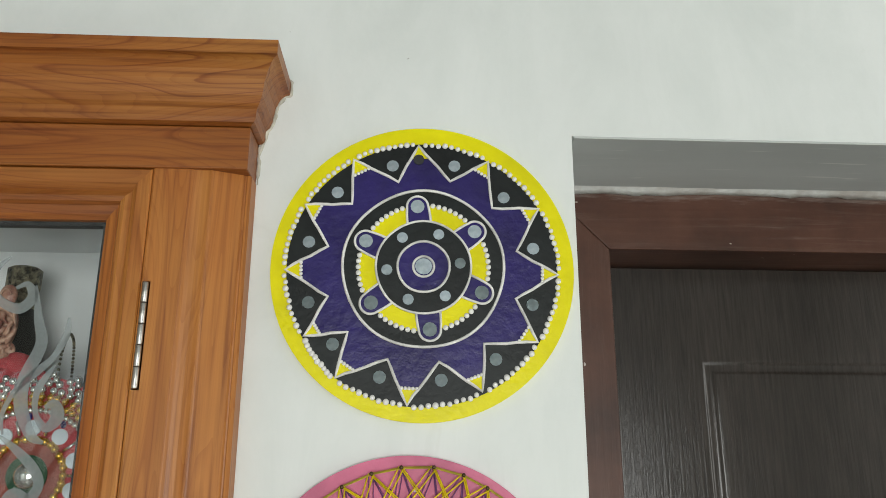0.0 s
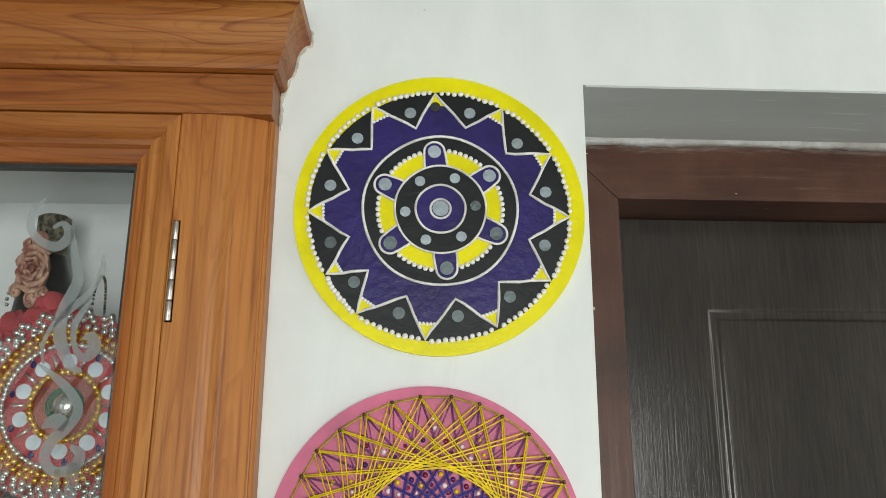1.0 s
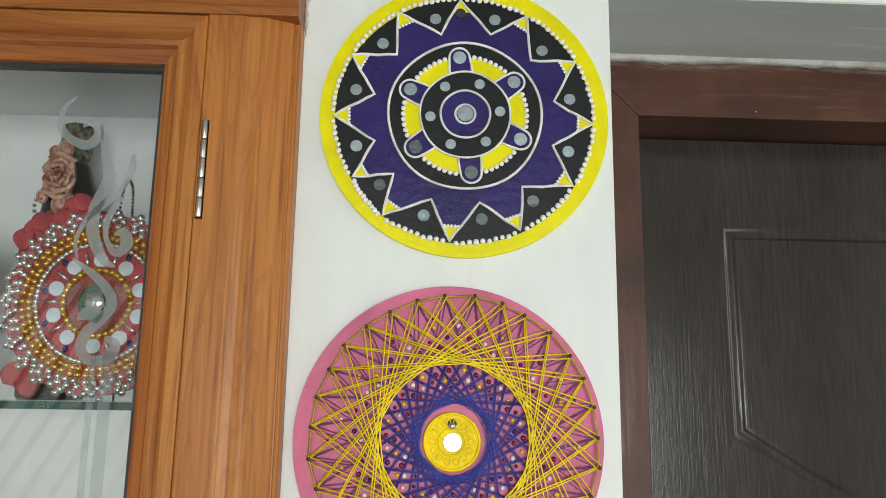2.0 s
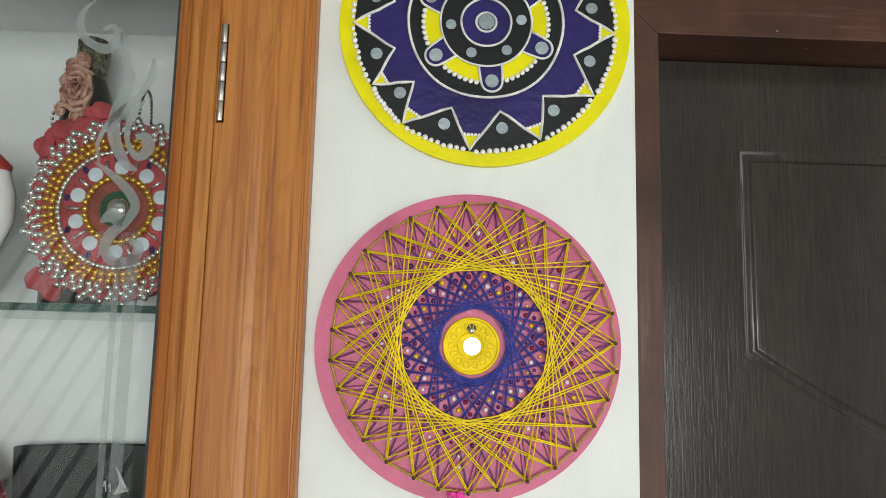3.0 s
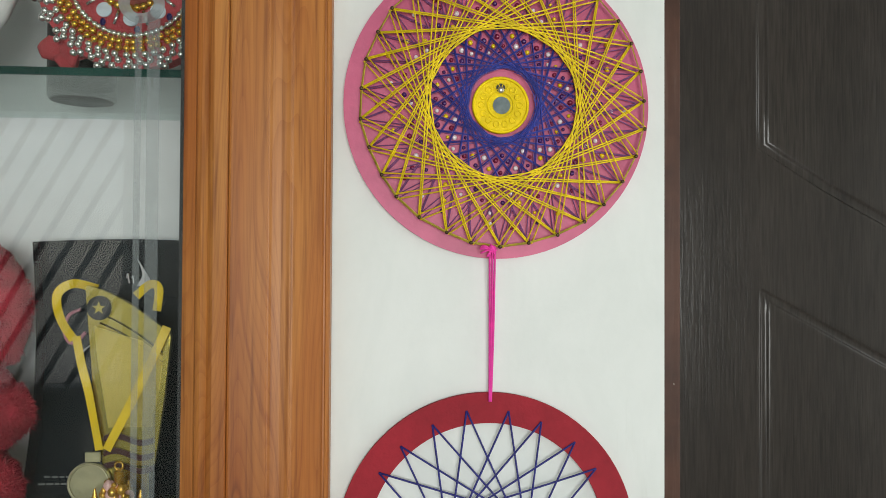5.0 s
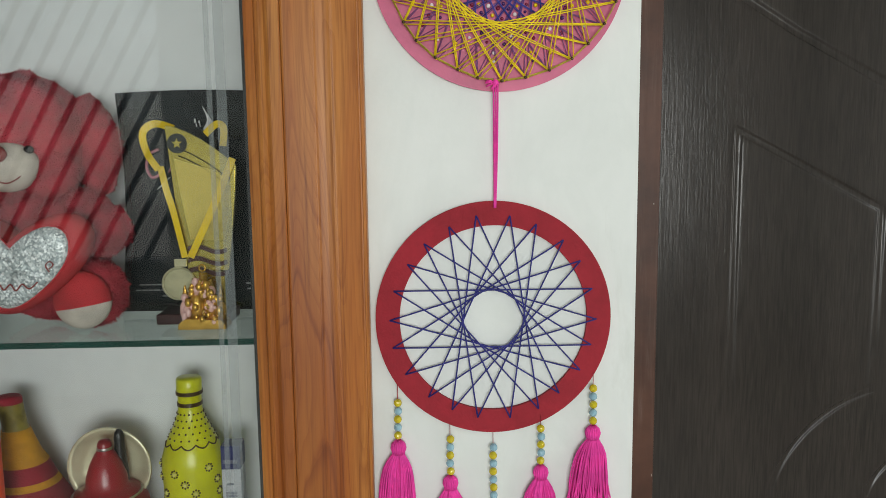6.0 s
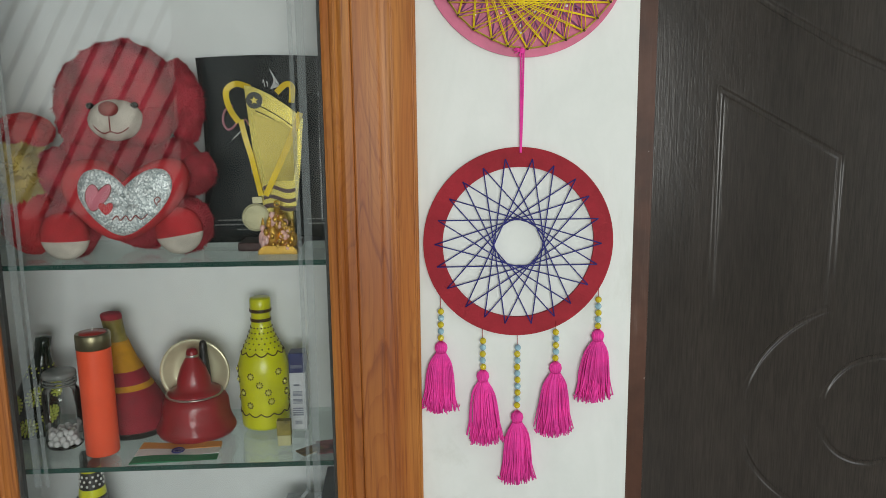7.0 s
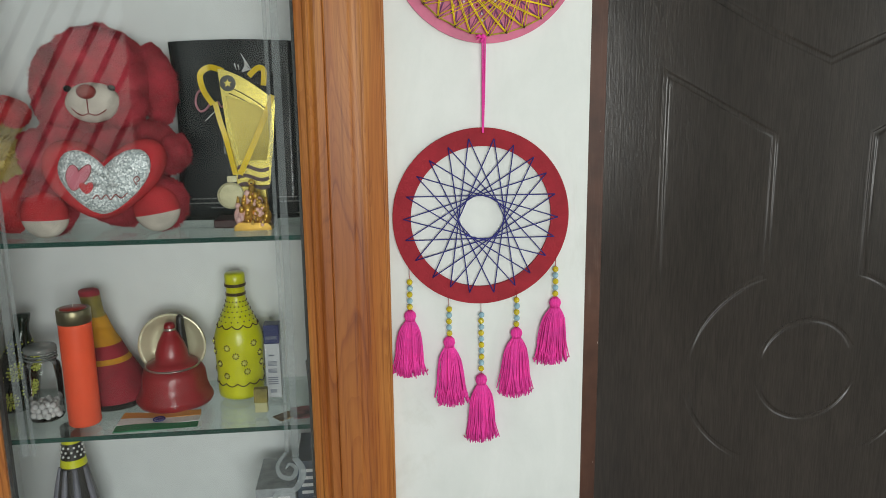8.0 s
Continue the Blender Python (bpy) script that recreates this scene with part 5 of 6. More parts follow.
# small plush beside the bear
bm = bmesh.new()
fur_spots.clear()
plush(bm, (-0.795, 0.125, 1.246), 0.056, (0.75, 0.8, 0.96), None, 0, 3500, 0.005)
plush(bm, (-0.796, 0.112, 1.325), 0.044, (0.92, 0.9, 0.95), None, 1, 6000, 0.014, 0.008)
plush(bm, (-0.790, 0.125, 1.388), 0.044, (0.95, 0.8, 0.62), None, 0, 3500, 0.005)
for p, d, length, mt in fur_spots:
    d = (d + 0.6 * Vector(noise.noise_vector(p * 90)) + Vector((0, 0, -0.2))).normalized()
    s = d.orthogonal().normalized() * 0.0012
    f = bm.faces.new([bm.verts.new(q) for q in (p - s, p + s, p + d * length * rnd.uniform(0.5, 1.0))])
    f.material_index = mt
tagged(link_mesh("plush_toy", bm, [FURL, painted("yellow_wool_hair", (0.76, 0.58, 0.16), 0.9, 0.2)]), "small red plush toy with fuzzy yellow hair", "toy")

# black paper bag
BAGM = painted("black_gloss_paper", (0.013, 0.017, 0.020), 0.22, 0.15, 12, 5, 0.05, 0.003, spec=0.4)
WHITEP = painted("white_print", (0.75, 0.75, 0.75), 0.5, 0.05)
PINKPR = painted("pink_print", (0.58, 0.24, 0.29), 0.5, 0.05)
bag = thing("paper_bag", (-0.430, 0.215, MID_Z), "glossy black paper bag with pink and white print", "bag")
bm = bmesh.new()
cols = []
for i in range(13):
    u = i / 12
    col = []
    for j in range(9):
        v = j / 8
        x0 = -0.541 + 0.003 * v + 0.010 * math.sin(3.14 * v) * (1 - u)
        x = x0 + (-0.318 - x0) * u
        col.append(Vector((x, 0.190 + 0.020 * v + 0.003 * noise.noise((u * 3, v * 4, 0.5)), MID_Z + (0.313 + 0.004 * math.sin(3 * u)) * v)))
    cols.append(col)
front = [[bm.verts.new(p) for p in c] for c in cols]
back = [[bm.verts.new(p + Vector((0, 0.018, 0))) for p in c] for c in cols]
for i in range(12):
    for j in range(8):
        bm.faces.new((front[i][j], front[i + 1][j], front[i + 1][j + 1], front[i][j + 1])).smooth = True
        bm.faces.new((back[i][j], back[i][j + 1], back[i + 1][j + 1], back[i + 1][j])).smooth = True
for j in range(8):
    bm.faces.new((front[0][j], front[0][j + 1], back[0][j + 1], back[0][j])), bm.faces.new((front[12][j + 1], front[12][j], back[12][j], back[12][j + 1]))
for i in range(12):
    bm.faces.new((front[i][0], back[i][0], back[i + 1][0], front[i + 1][0]))
part("bag_body", bm, BAGM, bag)


def bag_y(z):
    return 0.1862 + 0.020 * (z - MID_Z) / 0.313


bm = bmesh.new()
for k in range(6):
    tube(bm, smooth_line([(-0.4135, bag_y(1.453), 1.4525), (-0.4075 + 0.0016 * k, bag_y(1.462), 1.4640 - 0.0014 * k), (-0.4090 + 0.0022 * k, bag_y(1.470), 1.4745 - 0.0035 * k), (-0.4140 + 0.0032 * k, bag_y(1.478), 1.4850 - 0.0052 * k)], 4), [0.0004] + [0.0011] * 10 + [0.0006, 0.0003], 4)
for k in range(2):
    tube(bm, smooth_line([(-0.426 + 0.006 * k, bag_y(1.46), 1.462), (-0.425 + 0.006 * k, bag_y(1.46), 1.468 - 0.003 * (k % 2)), (-0.423 + 0.005 * k, bag_y(1.46), 1.456)], 4), 0.0008, 4)
for k in range(4):
    tube(bm, [(-0.482 + 0.003 * k, bag_y(1.375), 1.368 + 0.003 * k), (-0.472 + 0.003 * k, bag_y(1.375), 1.376 + 0.003 * k)], 0.0008, 4)
part("wing_print", bm, WHITEP, bag, "white wing emblem")
bm = bmesh.new()
tube(bm, smooth_line([(-0.472, bag_y(1.41), 1.398), (-0.480, bag_y(1.4), 1.388), (-0.490, bag_y(1.4), 1.386), (-0.496, bag_y(1.4), 1.400), (-0.491, bag_y(1.4), 1.418), (-0.478, bag_y(1.42), 1.425)], 4), [0.0022] * 21, 5)
tube(bm, smooth_line([(-0.465, bag_y(1.40), 1.392), (-0.458, bag_y(1.4), 1.402), (-0.452, bag_y(1.4), 1.392), (-0.446, bag_y(1.4), 1.400)], 4), 0.0015, 5)
part("emblem_print", bm, PINKPR, bag, "pink curved emblem")
bm = bmesh.new()
for k, (x0, x1, z) in enumerate(((-0.512, -0.452, 1.2300), (-0.518, -0.446, 1.2220), (-0.480, -0.440, 1.2135), (-0.360, -0.332, 1.2300), (-0.358, -0.330, 1.2220))):
    x = x0
    while x < x1:
        w = rnd.uniform(0.004, 0.010)
        bar(bm, x, x + w, z, z + 0.0020, bag_y(z))
        x += w + 0.0022
for z in (1.338, 1.320):
    bar(bm, -0.452, -0.449, z - 0.010, z + 0.004, bag_y(z)), bar(bm, -0.449, -0.444, z + 0.002, z + 0.004, bag_y(z)), bar(bm, -0.449, -0.444, z - 0.010, z - 0.008, bag_y(z))
part("small_print", bm, painted("grey_small_print", (0.26, 0.27, 0.27), 0.5, 0.1), bag, "rows of tiny pale print")["kind"] = "stuff"

# trophy with a medal on its ribbon
GOLDT = painted("gold_acrylic", (0.52, 0.43, 0.12), 0.26, 0.10, 160, 12, 0.1, 0.0004, 1.0)
GOLDG = painted("gold_glitter_face", (0.70, 0.57, 0.17), 0.30, 0.20, 500, 6, 0.9, 0.0009, 1.0)
MAROON = painted("maroon_wood", (0.055, 0.012, 0.012), 0.35, 0.2)
RIBBON = painted("yellow_satin", (0.88, 0.62, 0.012), 0.4, 0.10, 90, 14, 0.3)
trophy = thing("trophy", (-0.412, 0.125, MID_Z), "gold wedge-shaped award trophy on a maroon base", "trophy")
bm = bmesh.new()
box(bm, -0.460, -0.362, 0.095, 0.155, MID_Z, MID_Z + 0.014, 0.002)
part("base", bm, MAROON, trophy, "maroon base")
top = [(-0.4400 + 0.0910 * u, 1.4560 - 0.053 * u ** 1.5) for u in np.linspace(0, 1, 12)]
wedge = [(-0.4190, 1.262), (-0.3650, 1.262), (-0.3560, 1.33)] + top[::-1] + [(-0.4290, 1.33)]
bm = bmesh.new()
fs = plate(bm, wedge, 0.112, 0.122)
bmesh.ops.bevel(bm, geom=list({e for f in fs for e in f.edges}), offset=0.0014, segments=2, affect="EDGES")
part("plate", bm, GOLDT, trophy, "gold acrylic wedge")
bm = bmesh.new()
plate(bm, [(-0.4130, 1.304), (-0.3680, 1.304), (-0.3600, 1.345), (-0.3570, 1.380), (-0.3800, 1.397), (-0.4290, 1.412), (-0.4240, 1.370)], 0.1105, 0.1118)
part("glitter_face", bm, GOLDG, trophy, "glittering gold inlay")
for drop in (0.026, 0.036):
    bm = bmesh.new()
    tube(bm, [(x, 0.1113, z - drop) for x, z in top[2:-1]], 0.0009, 5)
    part("engraved_line", bm, painted("dark_engraving", (0.10, 0.08, 0.03), 0.4, 0.1), trophy, "thin dark engraved line")
bm = bmesh.new()
plate(bm, disc_xz(-0.4240, 1.4320, 0.0130, 24), 0.1098, 0.1118)
badge = part("badge", bm, painted("black_badge", (0.03, 0.035, 0.035), 0.3, 0.1), trophy, "round black star badge")
bm = bmesh.new()
plate(bm, [(-0.4240 + (0.0075 if k % 2 == 0 else 0.003) * math.cos(radians(90 + 36 * k)), 1.4320 + (0.0075 if k % 2 == 0 else 0.003) * math.sin(radians(90 + 36 * k))) for k in range(10)], 0.1088, 0.1097)
part("star", bm, GOLDT, badge)
bm = bmesh.new()
for dz in (0.0, -0.016, -0.030):
    plate(bm, [(x, 1.288 + dz + 0.004 * math.sin((x + 0.42) * 110) + w) for x, w in [(-0.4175 + 0.0052 * k, 0.006) for k in range(11)] + [(-0.3655 - 0.0052 * k, 0.0) for k in range(11)]], 0.1098, 0.1118)
part("wavy_band", bm, MAROON, trophy)
bm = bmesh.new()
box(bm, -0.4160, -0.3700, 0.110, 0.128, MID_Z + 0.0142, 1.2618, 0.002)
part("stem", bm, GOLDT, trophy)


def strap(pts, width, material, name, parent, label=""):
    """A flat band through pts that faces the room."""
    pts = smooth_line(pts, 5)
    b = bmesh.new()
    cols = []
    for i, p in enumerate(pts):
        d = (pts[min(i + 1, len(pts) - 1)] - pts[max(i - 1, 0)]).normalized()
        s = Vector((-d.z, 0.15 * math.sin(i * 0.3), d.x)).normalized() * width / 2
        cols.append([b.verts.new(p + s), b.verts.new(p - s), b.verts.new(p - s + Vector((0, 0.0009, 0))), b.verts.new(p + s + Vector((0, 0.0009, 0)))])
    for a, c in zip(cols, cols[1:]):
        for k in range(4):
            b.faces.new((a[k], a[(k + 1) % 4], c[(k + 1) % 4], c[k]))
    return part(name, b, material, parent, label)


medal = thing("medal", (-0.430, 0.105, 1.230), "gold medal on yellow satin ribbon hung over the trophy", "medal")
strap([(-0.433, 0.128, 1.452), (-0.452, 0.112, 1.458), (-0.467, 0.108, 1.446), (-0.463, 0.108, 1.420), (-0.450, 0.110, 1.398)], 0.0095, RIBBON, "ribbon", medal, "yellow satin ribbon")
strap([(-0.4460, 0.1060, 1.402), (-0.4400, 0.1060, 1.372), (-0.4330, 0.1060, 1.345), (-0.4270, 0.1060, 1.315), (-0.4205, 0.1060, 1.281)], 0.0085, RIBBON, "ribbon", medal)
strap([(-0.352, 0.1080, 1.412), (-0.368, 0.1060, 1.374), (-0.391, 0.1060, 1.325), (-0.4130, 0.1060, 1.281)], 0.0095, RIBBON, "ribbon", medal)
strap([(-0.392, 0.130, 1.444), (-0.376, 0.127, 1.457), (-0.366, 0.125, 1.452), (-0.368, 0.125, 1.428)], 0.0095, RIBBON, "ribbon", medal)
bm = bmesh.new()
fs = plate(bm, disc_xz(-0.4300, 1.2460, 0.0225, 40), 0.1040, 0.1075)
bmesh.ops.bevel(bm, geom=list({e for f in fs for e in f.edges}), offset=0.001, segments=2, affect="EDGES")
tube(bm, ring_pts(-0.4300, 1.2460, 0.0205, 40, 0.1038), 0.0014, 6, True)
box(bm, -0.4345, -0.4190, 0.1045, 0.1075, 1.2690, 1.2790)
part("disc", bm, painted("worn_brass", (0.62, 0.58, 0.36), 0.3, 0.15, 80, 25, 0.2, 0.001, 0.5), medal, "worn brass disc")

# small golden figurine group, one plain mesh
rnd = random.Random(15)
bm = bmesh.new()
GX, GY = -0.391, 0.080
plate(bm, [(GX - 0.031, MID_Z), (GX + 0.031, MID_Z), (GX + 0.029, MID_Z + 0.007), (GX + 0.024, MID_Z + 0.012), (GX - 0.022, MID_Z + 0.014), (GX - 0.030, MID_Z + 0.007)], GY - 0.016, GY + 0.016)
for dx, h, w, m in ((-0.010, 0.036, 0.011, 0), (0.010, 0.034, 0.011, 0), (-0.024, 0.026, 0.008, 1), (0.022, 0.024, 0.008, 0)):
    ball(bm, (GX + dx, GY, MID_Z + 0.012 + h * 0.4), w, 14, 10, (1, 0.8, h / w * 0.55), m)
    ball(bm, (GX + dx, GY - 0.003, MID_Z + 0.014 + h), w * 0.62, 12, 8, (1, 1, 1.1), 1 if dx in (-0.010, 0.010) else m)
    bmesh.ops.create_cone(bm, cap_ends=True, segments=10, radius1=w * 0.55, radius2=0.001, depth=0.016, matrix=Matrix.Translation((GX + dx, GY, MID_Z + 0.022 + h)))
for k in range(70):
    u = rnd.random()
    wide = 0.028 - 0.019 * u
    ball(bm, (GX + rnd.uniform(-wide, wide), GY - 0.011 + rnd.uniform(-0.004, 0.004), MID_Z + 0.010 + 0.055 * u), rnd.uniform(0.0022, 0.0050), 8, 6, (1, 0.8, rnd.uniform(0.8, 1.6)), rnd.choice((0, 0, 1)))
tube(bm, [(GX - 0.002, GY + 0.004, MID_Z + 0.03), (GX - 0.001, GY + 0.004, MID_Z + 0.072)], 0.005, 8)
tube(bm, ring_pts(GX - 0.001, MID_Z + 0.078, 0.0042, 14, GY + 0.003), 0.0014, 6, True)
tagged(link_mesh("figurine", bm, [painted("polished_gold", (0.88, 0.52, 0.09), 0.25, 0.15, 120, 60, 0.4, 0.001, 0.65), painted("pearl_pink", (0.80, 0.50, 0.46), 0.25, 0.1)]), "small polished gold and pearl pink figurine group", "figurine")

# ---- lower shelf ----
LIME = painted("lime_paint", (0.74, 0.75, 0.010), 0.28, 0.08, 60, 12, 0.25, 0.0008)
DOTP = painted("dark_brown_paint", (0.075, 0.040, 0.014), 0.4, 0.1)
PALEY = painted("pale_yellow_paint", (0.84, 0.80, 0.20), 0.4, 0.1)
CREAMP = painted("cream_paint", (0.66, 0.62, 0.32), 0.4, 0.1)
VX, VY = -0.4450, 0.172
yb = thing("painted_bottle", (VX, VY, LOW_Z), "lime yellow painted glass bottle with brown dotted flowers", "bottle", "decorated bottles")
vprof = [(0, 0), (0.037, 0), (0.0405, 0.003), (0.0415, 0.012), (0.0415, 0.030), (0.0425, 0.070), (0.0440, 0.098), (0.0435, 0.112), (0.0385, 0.130), (0.0310, 0.147), (0.0230, 0.164), (0.0182, 0.178), (0.0168, 0.188), (0.0168, 0.205), (0.0180, 0.207), (0.0180, 0.228), (0.0160, 0.2305), (0, 0.2305)]
turned("body", vprof, (VX, VY, LOW_Z), LIME, yb, 40)
vz, vr = [p[1] for p in vprof[1:-1]], [p[0] for p in vprof[1:-1]]


def on_bottle(a, z, out=0.0004):
    r = float(np.interp(z, vz, vr)) + out
    return (VX + r * math.cos(a), VY + r * math.sin(a), LOW_Z + z)


for z in (0.2065, 0.1900):
    bm = bmesh.new()
    for k in range(4):
        tube(bm, [on_bottle(6.28319 * q / 32, z + 0.0014 * k, 0.0004) for q in range(32)], 0.0009, 5, True)
    part("neck_band", bm, DOTP, yb, "dark brown painted neck band")
for z0, n, up in ((0.0280, 12, 1), (0.1350, 11, 1)):
    bm = bmesh.new()
    tube(bm, [on_bottle(6.28319 * q / (n * 10), z0 - 0.0055 * abs(math.sin(3.14159 * q / 10)) + 0.004) for q in range(n * 10)], 0.0011, 5, True)
    part("scallop_line", bm, DOTP, yb)
bm = bmesh.new()
for row in range(5):
    for q in range(18):
        ball(bm, on_bottle(6.28319 * (q + 0.5 * (row % 2)) / 18, 0.145 + 0.0085 * row), 0.0015, 6, 4)
part("neck_dots", bm, DOTP, yb)["kind"] = "stuff"
for k in range(24):
    a, z = radians(-180 + 15 * k + 5 * math.sin(k * 2.1)), 0.050 + 0.018 * ((k * 7) % 4) + 0.004 * math.sin(k)
    bm = bmesh.new()
    for q in range(8):
        t = 0.785 * q
        ball(bm, on_bottle(a + 0.0052 * math.cos(t) / 0.043, z + 0.0052 * math.sin(t)), 0.0015, 6, 4)
    ball(bm, on_bottle(a, z), 0.0034, 8, 5, (1, 1, 1), 1)
    part("painted_flower", bm, [DOTP, PALEY], yb)

# orange flask
ORANGE = painted("orange_coat", (0.98, 0.115, 0.045), 0.5, 0.05, 200, 10, 0.15, spec=0.2)
BRASSB = painted("dull_brass", (0.34, 0.30, 0.18), 0.35, 0.15, 160, 20, 0.2, 0.0005, 0.9)
OX, OY = -0.6930, 0.0700
fl = thing("orange_flask", (OX, OY, LOW_Z), "tall bright orange cylinder with brass collar and red top", "flask")
turned("body", [(0, 0), (0.0245, 0), (0.0260, 0.002), (0.0260, 0.176), (0.0255, 0.178), (0, 0.178)], (OX, OY, LOW_Z), ORANGE, fl, 36)
turned("collar", [(0.0255, 0.1782), (0.0268, 0.179), (0.0268, 0.201), (0.0255, 0.203), (0.022, 0.203), (0.022, 0.200), (0, 0.200)], (OX, OY, LOW_Z), BRASSB, fl, 36, label="dull brass collar")
turned("top", [(0, 0.2002), (0.0215, 0.2002), (0.0205, 0.2035), (0.005, 0.2050), (0, 0.2052)], (OX, OY, LOW_Z), REDG, fl, 30, label="red top")
bm = bmesh.new()
tube(bm, [(OX, OY, LOW_Z + 0.205), (OX + 0.001, OY, LOW_Z + 0.212)], 0.0008, 5)
part("wick", bm, CORD, fl)

# cone bottle wound with coloured cord
OLIVE = painted("olive_gold_paint", (0.36, 0.29, 0.05), 0.5, 0.3, 80, 30, 0.7)
AMBER = painted("amber_yarn", (0.74, 0.35, 0.015), 0.8, 0.15, 160, 20, 0.8)
CRIM = painted("crimson_yarn", (0.36, 0.016, 0.036), 0.8, 0.15, 160, 20, 0.8)
NX, NY = -0.6760, 0.1620
cb = thing("cone_bottle", (NX, NY, LOW_Z), "flared bottle wound in crimson and amber yarn, olive neck", "bottle", "decorated bottles")
at = (NX, NY, LOW_Z)
turned("base", [(0, 0), (0.052, 0), (0.0575, 0.004), (0.060, 0.015)], at, DARKG, cb)
turned("skirt", [(0.060, 0.015), (0.0615, 0.030), (0.0590, 0.048), (0.0500, 0.074), (0.0435, 0.090)], at, CRIM, cb, label="crimson yarn skirt")
turned("stripe", [(0.0440, 0.090), (0.0395, 0.100)], at, AMBER, cb, label="amber stripe")
turned("belt", [(0.0400, 0.100), (0.0330, 0.125)], at, CRIM, cb)
turned("waist", [(0.0335, 0.125), (0.0265, 0.142), (0.0215, 0.165), (0.0190, 0.180)], at, AMBER, cb, label="amber yarn waist")
turned("neck", [(0.0180, 0.180), (0.0165, 0.190), (0.0168, 0.222)], at, OLIVE, cb)
turned("cap", [(0.0170, 0.222), (0.0172, 0.230), (0.0150, 0.233), (0, 0.2335)], at, CRIM, cb, label="red cap")

for ob in cb.children:
    for v in ob.data.vertices:
        v.co.x += (LOW_Z + 0.06 - v.co.z) * 0.13
        v.co.z = LOW_Z + (v.co.z - LOW_Z) * 0.905

# snow globe
GLX, GLY = -0.5590, 0.1410
sg = thing("snow_globe", (GLX, GLY, LOW_Z), "red based snow globe with gold backing dish", "snow globe")
RESIN = painted("red_resin", (0.34, 0.016, 0.024), 0.28, 0.15, 40, 14, 0.3, 0.002)
bm = bmesh.new()
lathe(bm, [(0, 0), (0.055, 0), (0.0620, 0.004), (0.0660, 0.011), (0.0655, 0.018), (0.0600, 0.028), (0.0570, 0.038), (0.0560, 0.048), (0.0545, 0.058), (0.0500, 0.067), (0.0455, 0.071), (0, 0.071)], 40, (GLX, GLY, LOW_Z))
for v in bm.verts:
    if v.co.z < LOW_Z + 0.07 and v.co.z > LOW_Z + 0.001:
        v.co.x += 0.0065 * noise.noise(v.co * 26)
        v.co.y += 0.0030 * noise.noise(v.co * 40 + Vector((5, 0, 0)))
part("base", bm, RESIN, sg, "lumpy glossy red resin base")
bm = bmesh.new()
lathe(bm, [(0.0454, 0.0712), (0.0478, 0.0712), (0.0484, 0.0725), (0.0474, 0.0738), (0.0454, 0.0738)], 40, (GLX, GLY, LOW_Z))
part("rim", bm, STEEL, sg, "thin silver rim")
dish = bmesh.new()
rot = Matrix.Translation((GLX - 0.003, GLY + 0.030, LOW_Z + 0.101)) @ Matrix.Rotation(radians(90), 4, "X")
lathe(dish, [(0, -0.004), (0.036, -0.004), (0.046, 0.000), (0.0545, 0.010), (0.0600, 0.013), (0.0605, 0.010), (0.0550, 0.006), (0.046, -0.004), (0, -0.008)], 40)
bmesh.ops.transform(dish, matrix=rot, verts=dish.verts)
bmesh.ops.recalc_face_normals(dish, faces=dish.faces)
part("backing_dish", dish, painted("pale_gold_lacquer", (0.90, 0.84, 0.58), 0.24, 0.10, 60, 12, 0.15, 0.0006, 0.4), sg, "pale gold round backing dish")
bm = bmesh.new()
lathe(bm, [(0, 0.0712), (0.0452, 0.0712), (0.0440, 0.0765), (0.0340, 0.0800), (0.0285, 0.0850), (0.0275, 0.098), (0.0220, 0.115), (0.0145, 0.130), (0.0095, 0.137), (0.0098, 0.145), (0.0070, 0.150), (0, 0.152)], 28, (GLX, GLY, LOW_Z))
part("red_cone", bm, RESIN, sg)
turned("tip_band", [(0.0100, 0.1360), (0.0106, 0.1365), (0.0106, 0.1400), (0.0100, 0.1405)], (GLX, GLY, LOW_Z), STEEL, sg, 20, label="thin silver band")
bm = bmesh.new()
lathe(bm, [(0, 0.0740), (0.011, 0.0740), (0.0105, 0.100), (0.0085, 0.125), (0.0070, 0.140), (0.0075, 0.148), (0.0060, 0.156), (0.003, 0.160), (0, 0.161)], 16, (GLX + 0.0155, GLY + 0.014, LOW_Z))
part("dark_post", bm, DARKG, sg)

# jar of cotton balls
JGLASS = thin_glass("jar_glass", (0.97, 0.98, 0.975))
JX, JY = -0.7660, 0.1000
jar = thing("glass_jar", (JX, JY, LOW_Z), "clear screw-top glass jar holding small white balls", "jar")
g = turned("jar_body", [(0, 0.001), (0.0265, 0.001), (0.0295, 0.006), (0.0300, 0.086), (0.0280, 0.098), (0.0240, 0.103), (0.0240, 0.108)], (JX, JY, LOW_Z), JGLASS, jar, 32)
g.visible_shadow = False
bm = bmesh.new()
for k in range(3):
    tube(bm, ring_pts(0, 0, 0.0250, 30, 0), 0.0017, 6, True)
    bmesh.ops.transform(bm, matrix=Matrix.Translation((0, 0.006, 0)), verts=bm.verts)
bmesh.ops.transform(bm, matrix=Matrix.Translation((JX, JY, LOW_Z + 0.104)) @ Matrix.Rotation(radians(90), 4, "X"), verts=bm.verts)
lid = part("screw_rim", bm, painted("grey_clear_plastic", (0.20, 0.22, 0.21), 0.15, 0.1), jar, "ridged clear grey lid")
turned("lid_top", [(0.0250, 0.121), (0.0262, 0.124), (0.0262, 0.128), (0.0240, 0.1305), (0, 0.1295)], (JX, JY, LOW_Z), painted("lid_grey", (0.26, 0.28, 0.27), 0.15, 0.1), lid)
b = bmesh.new()
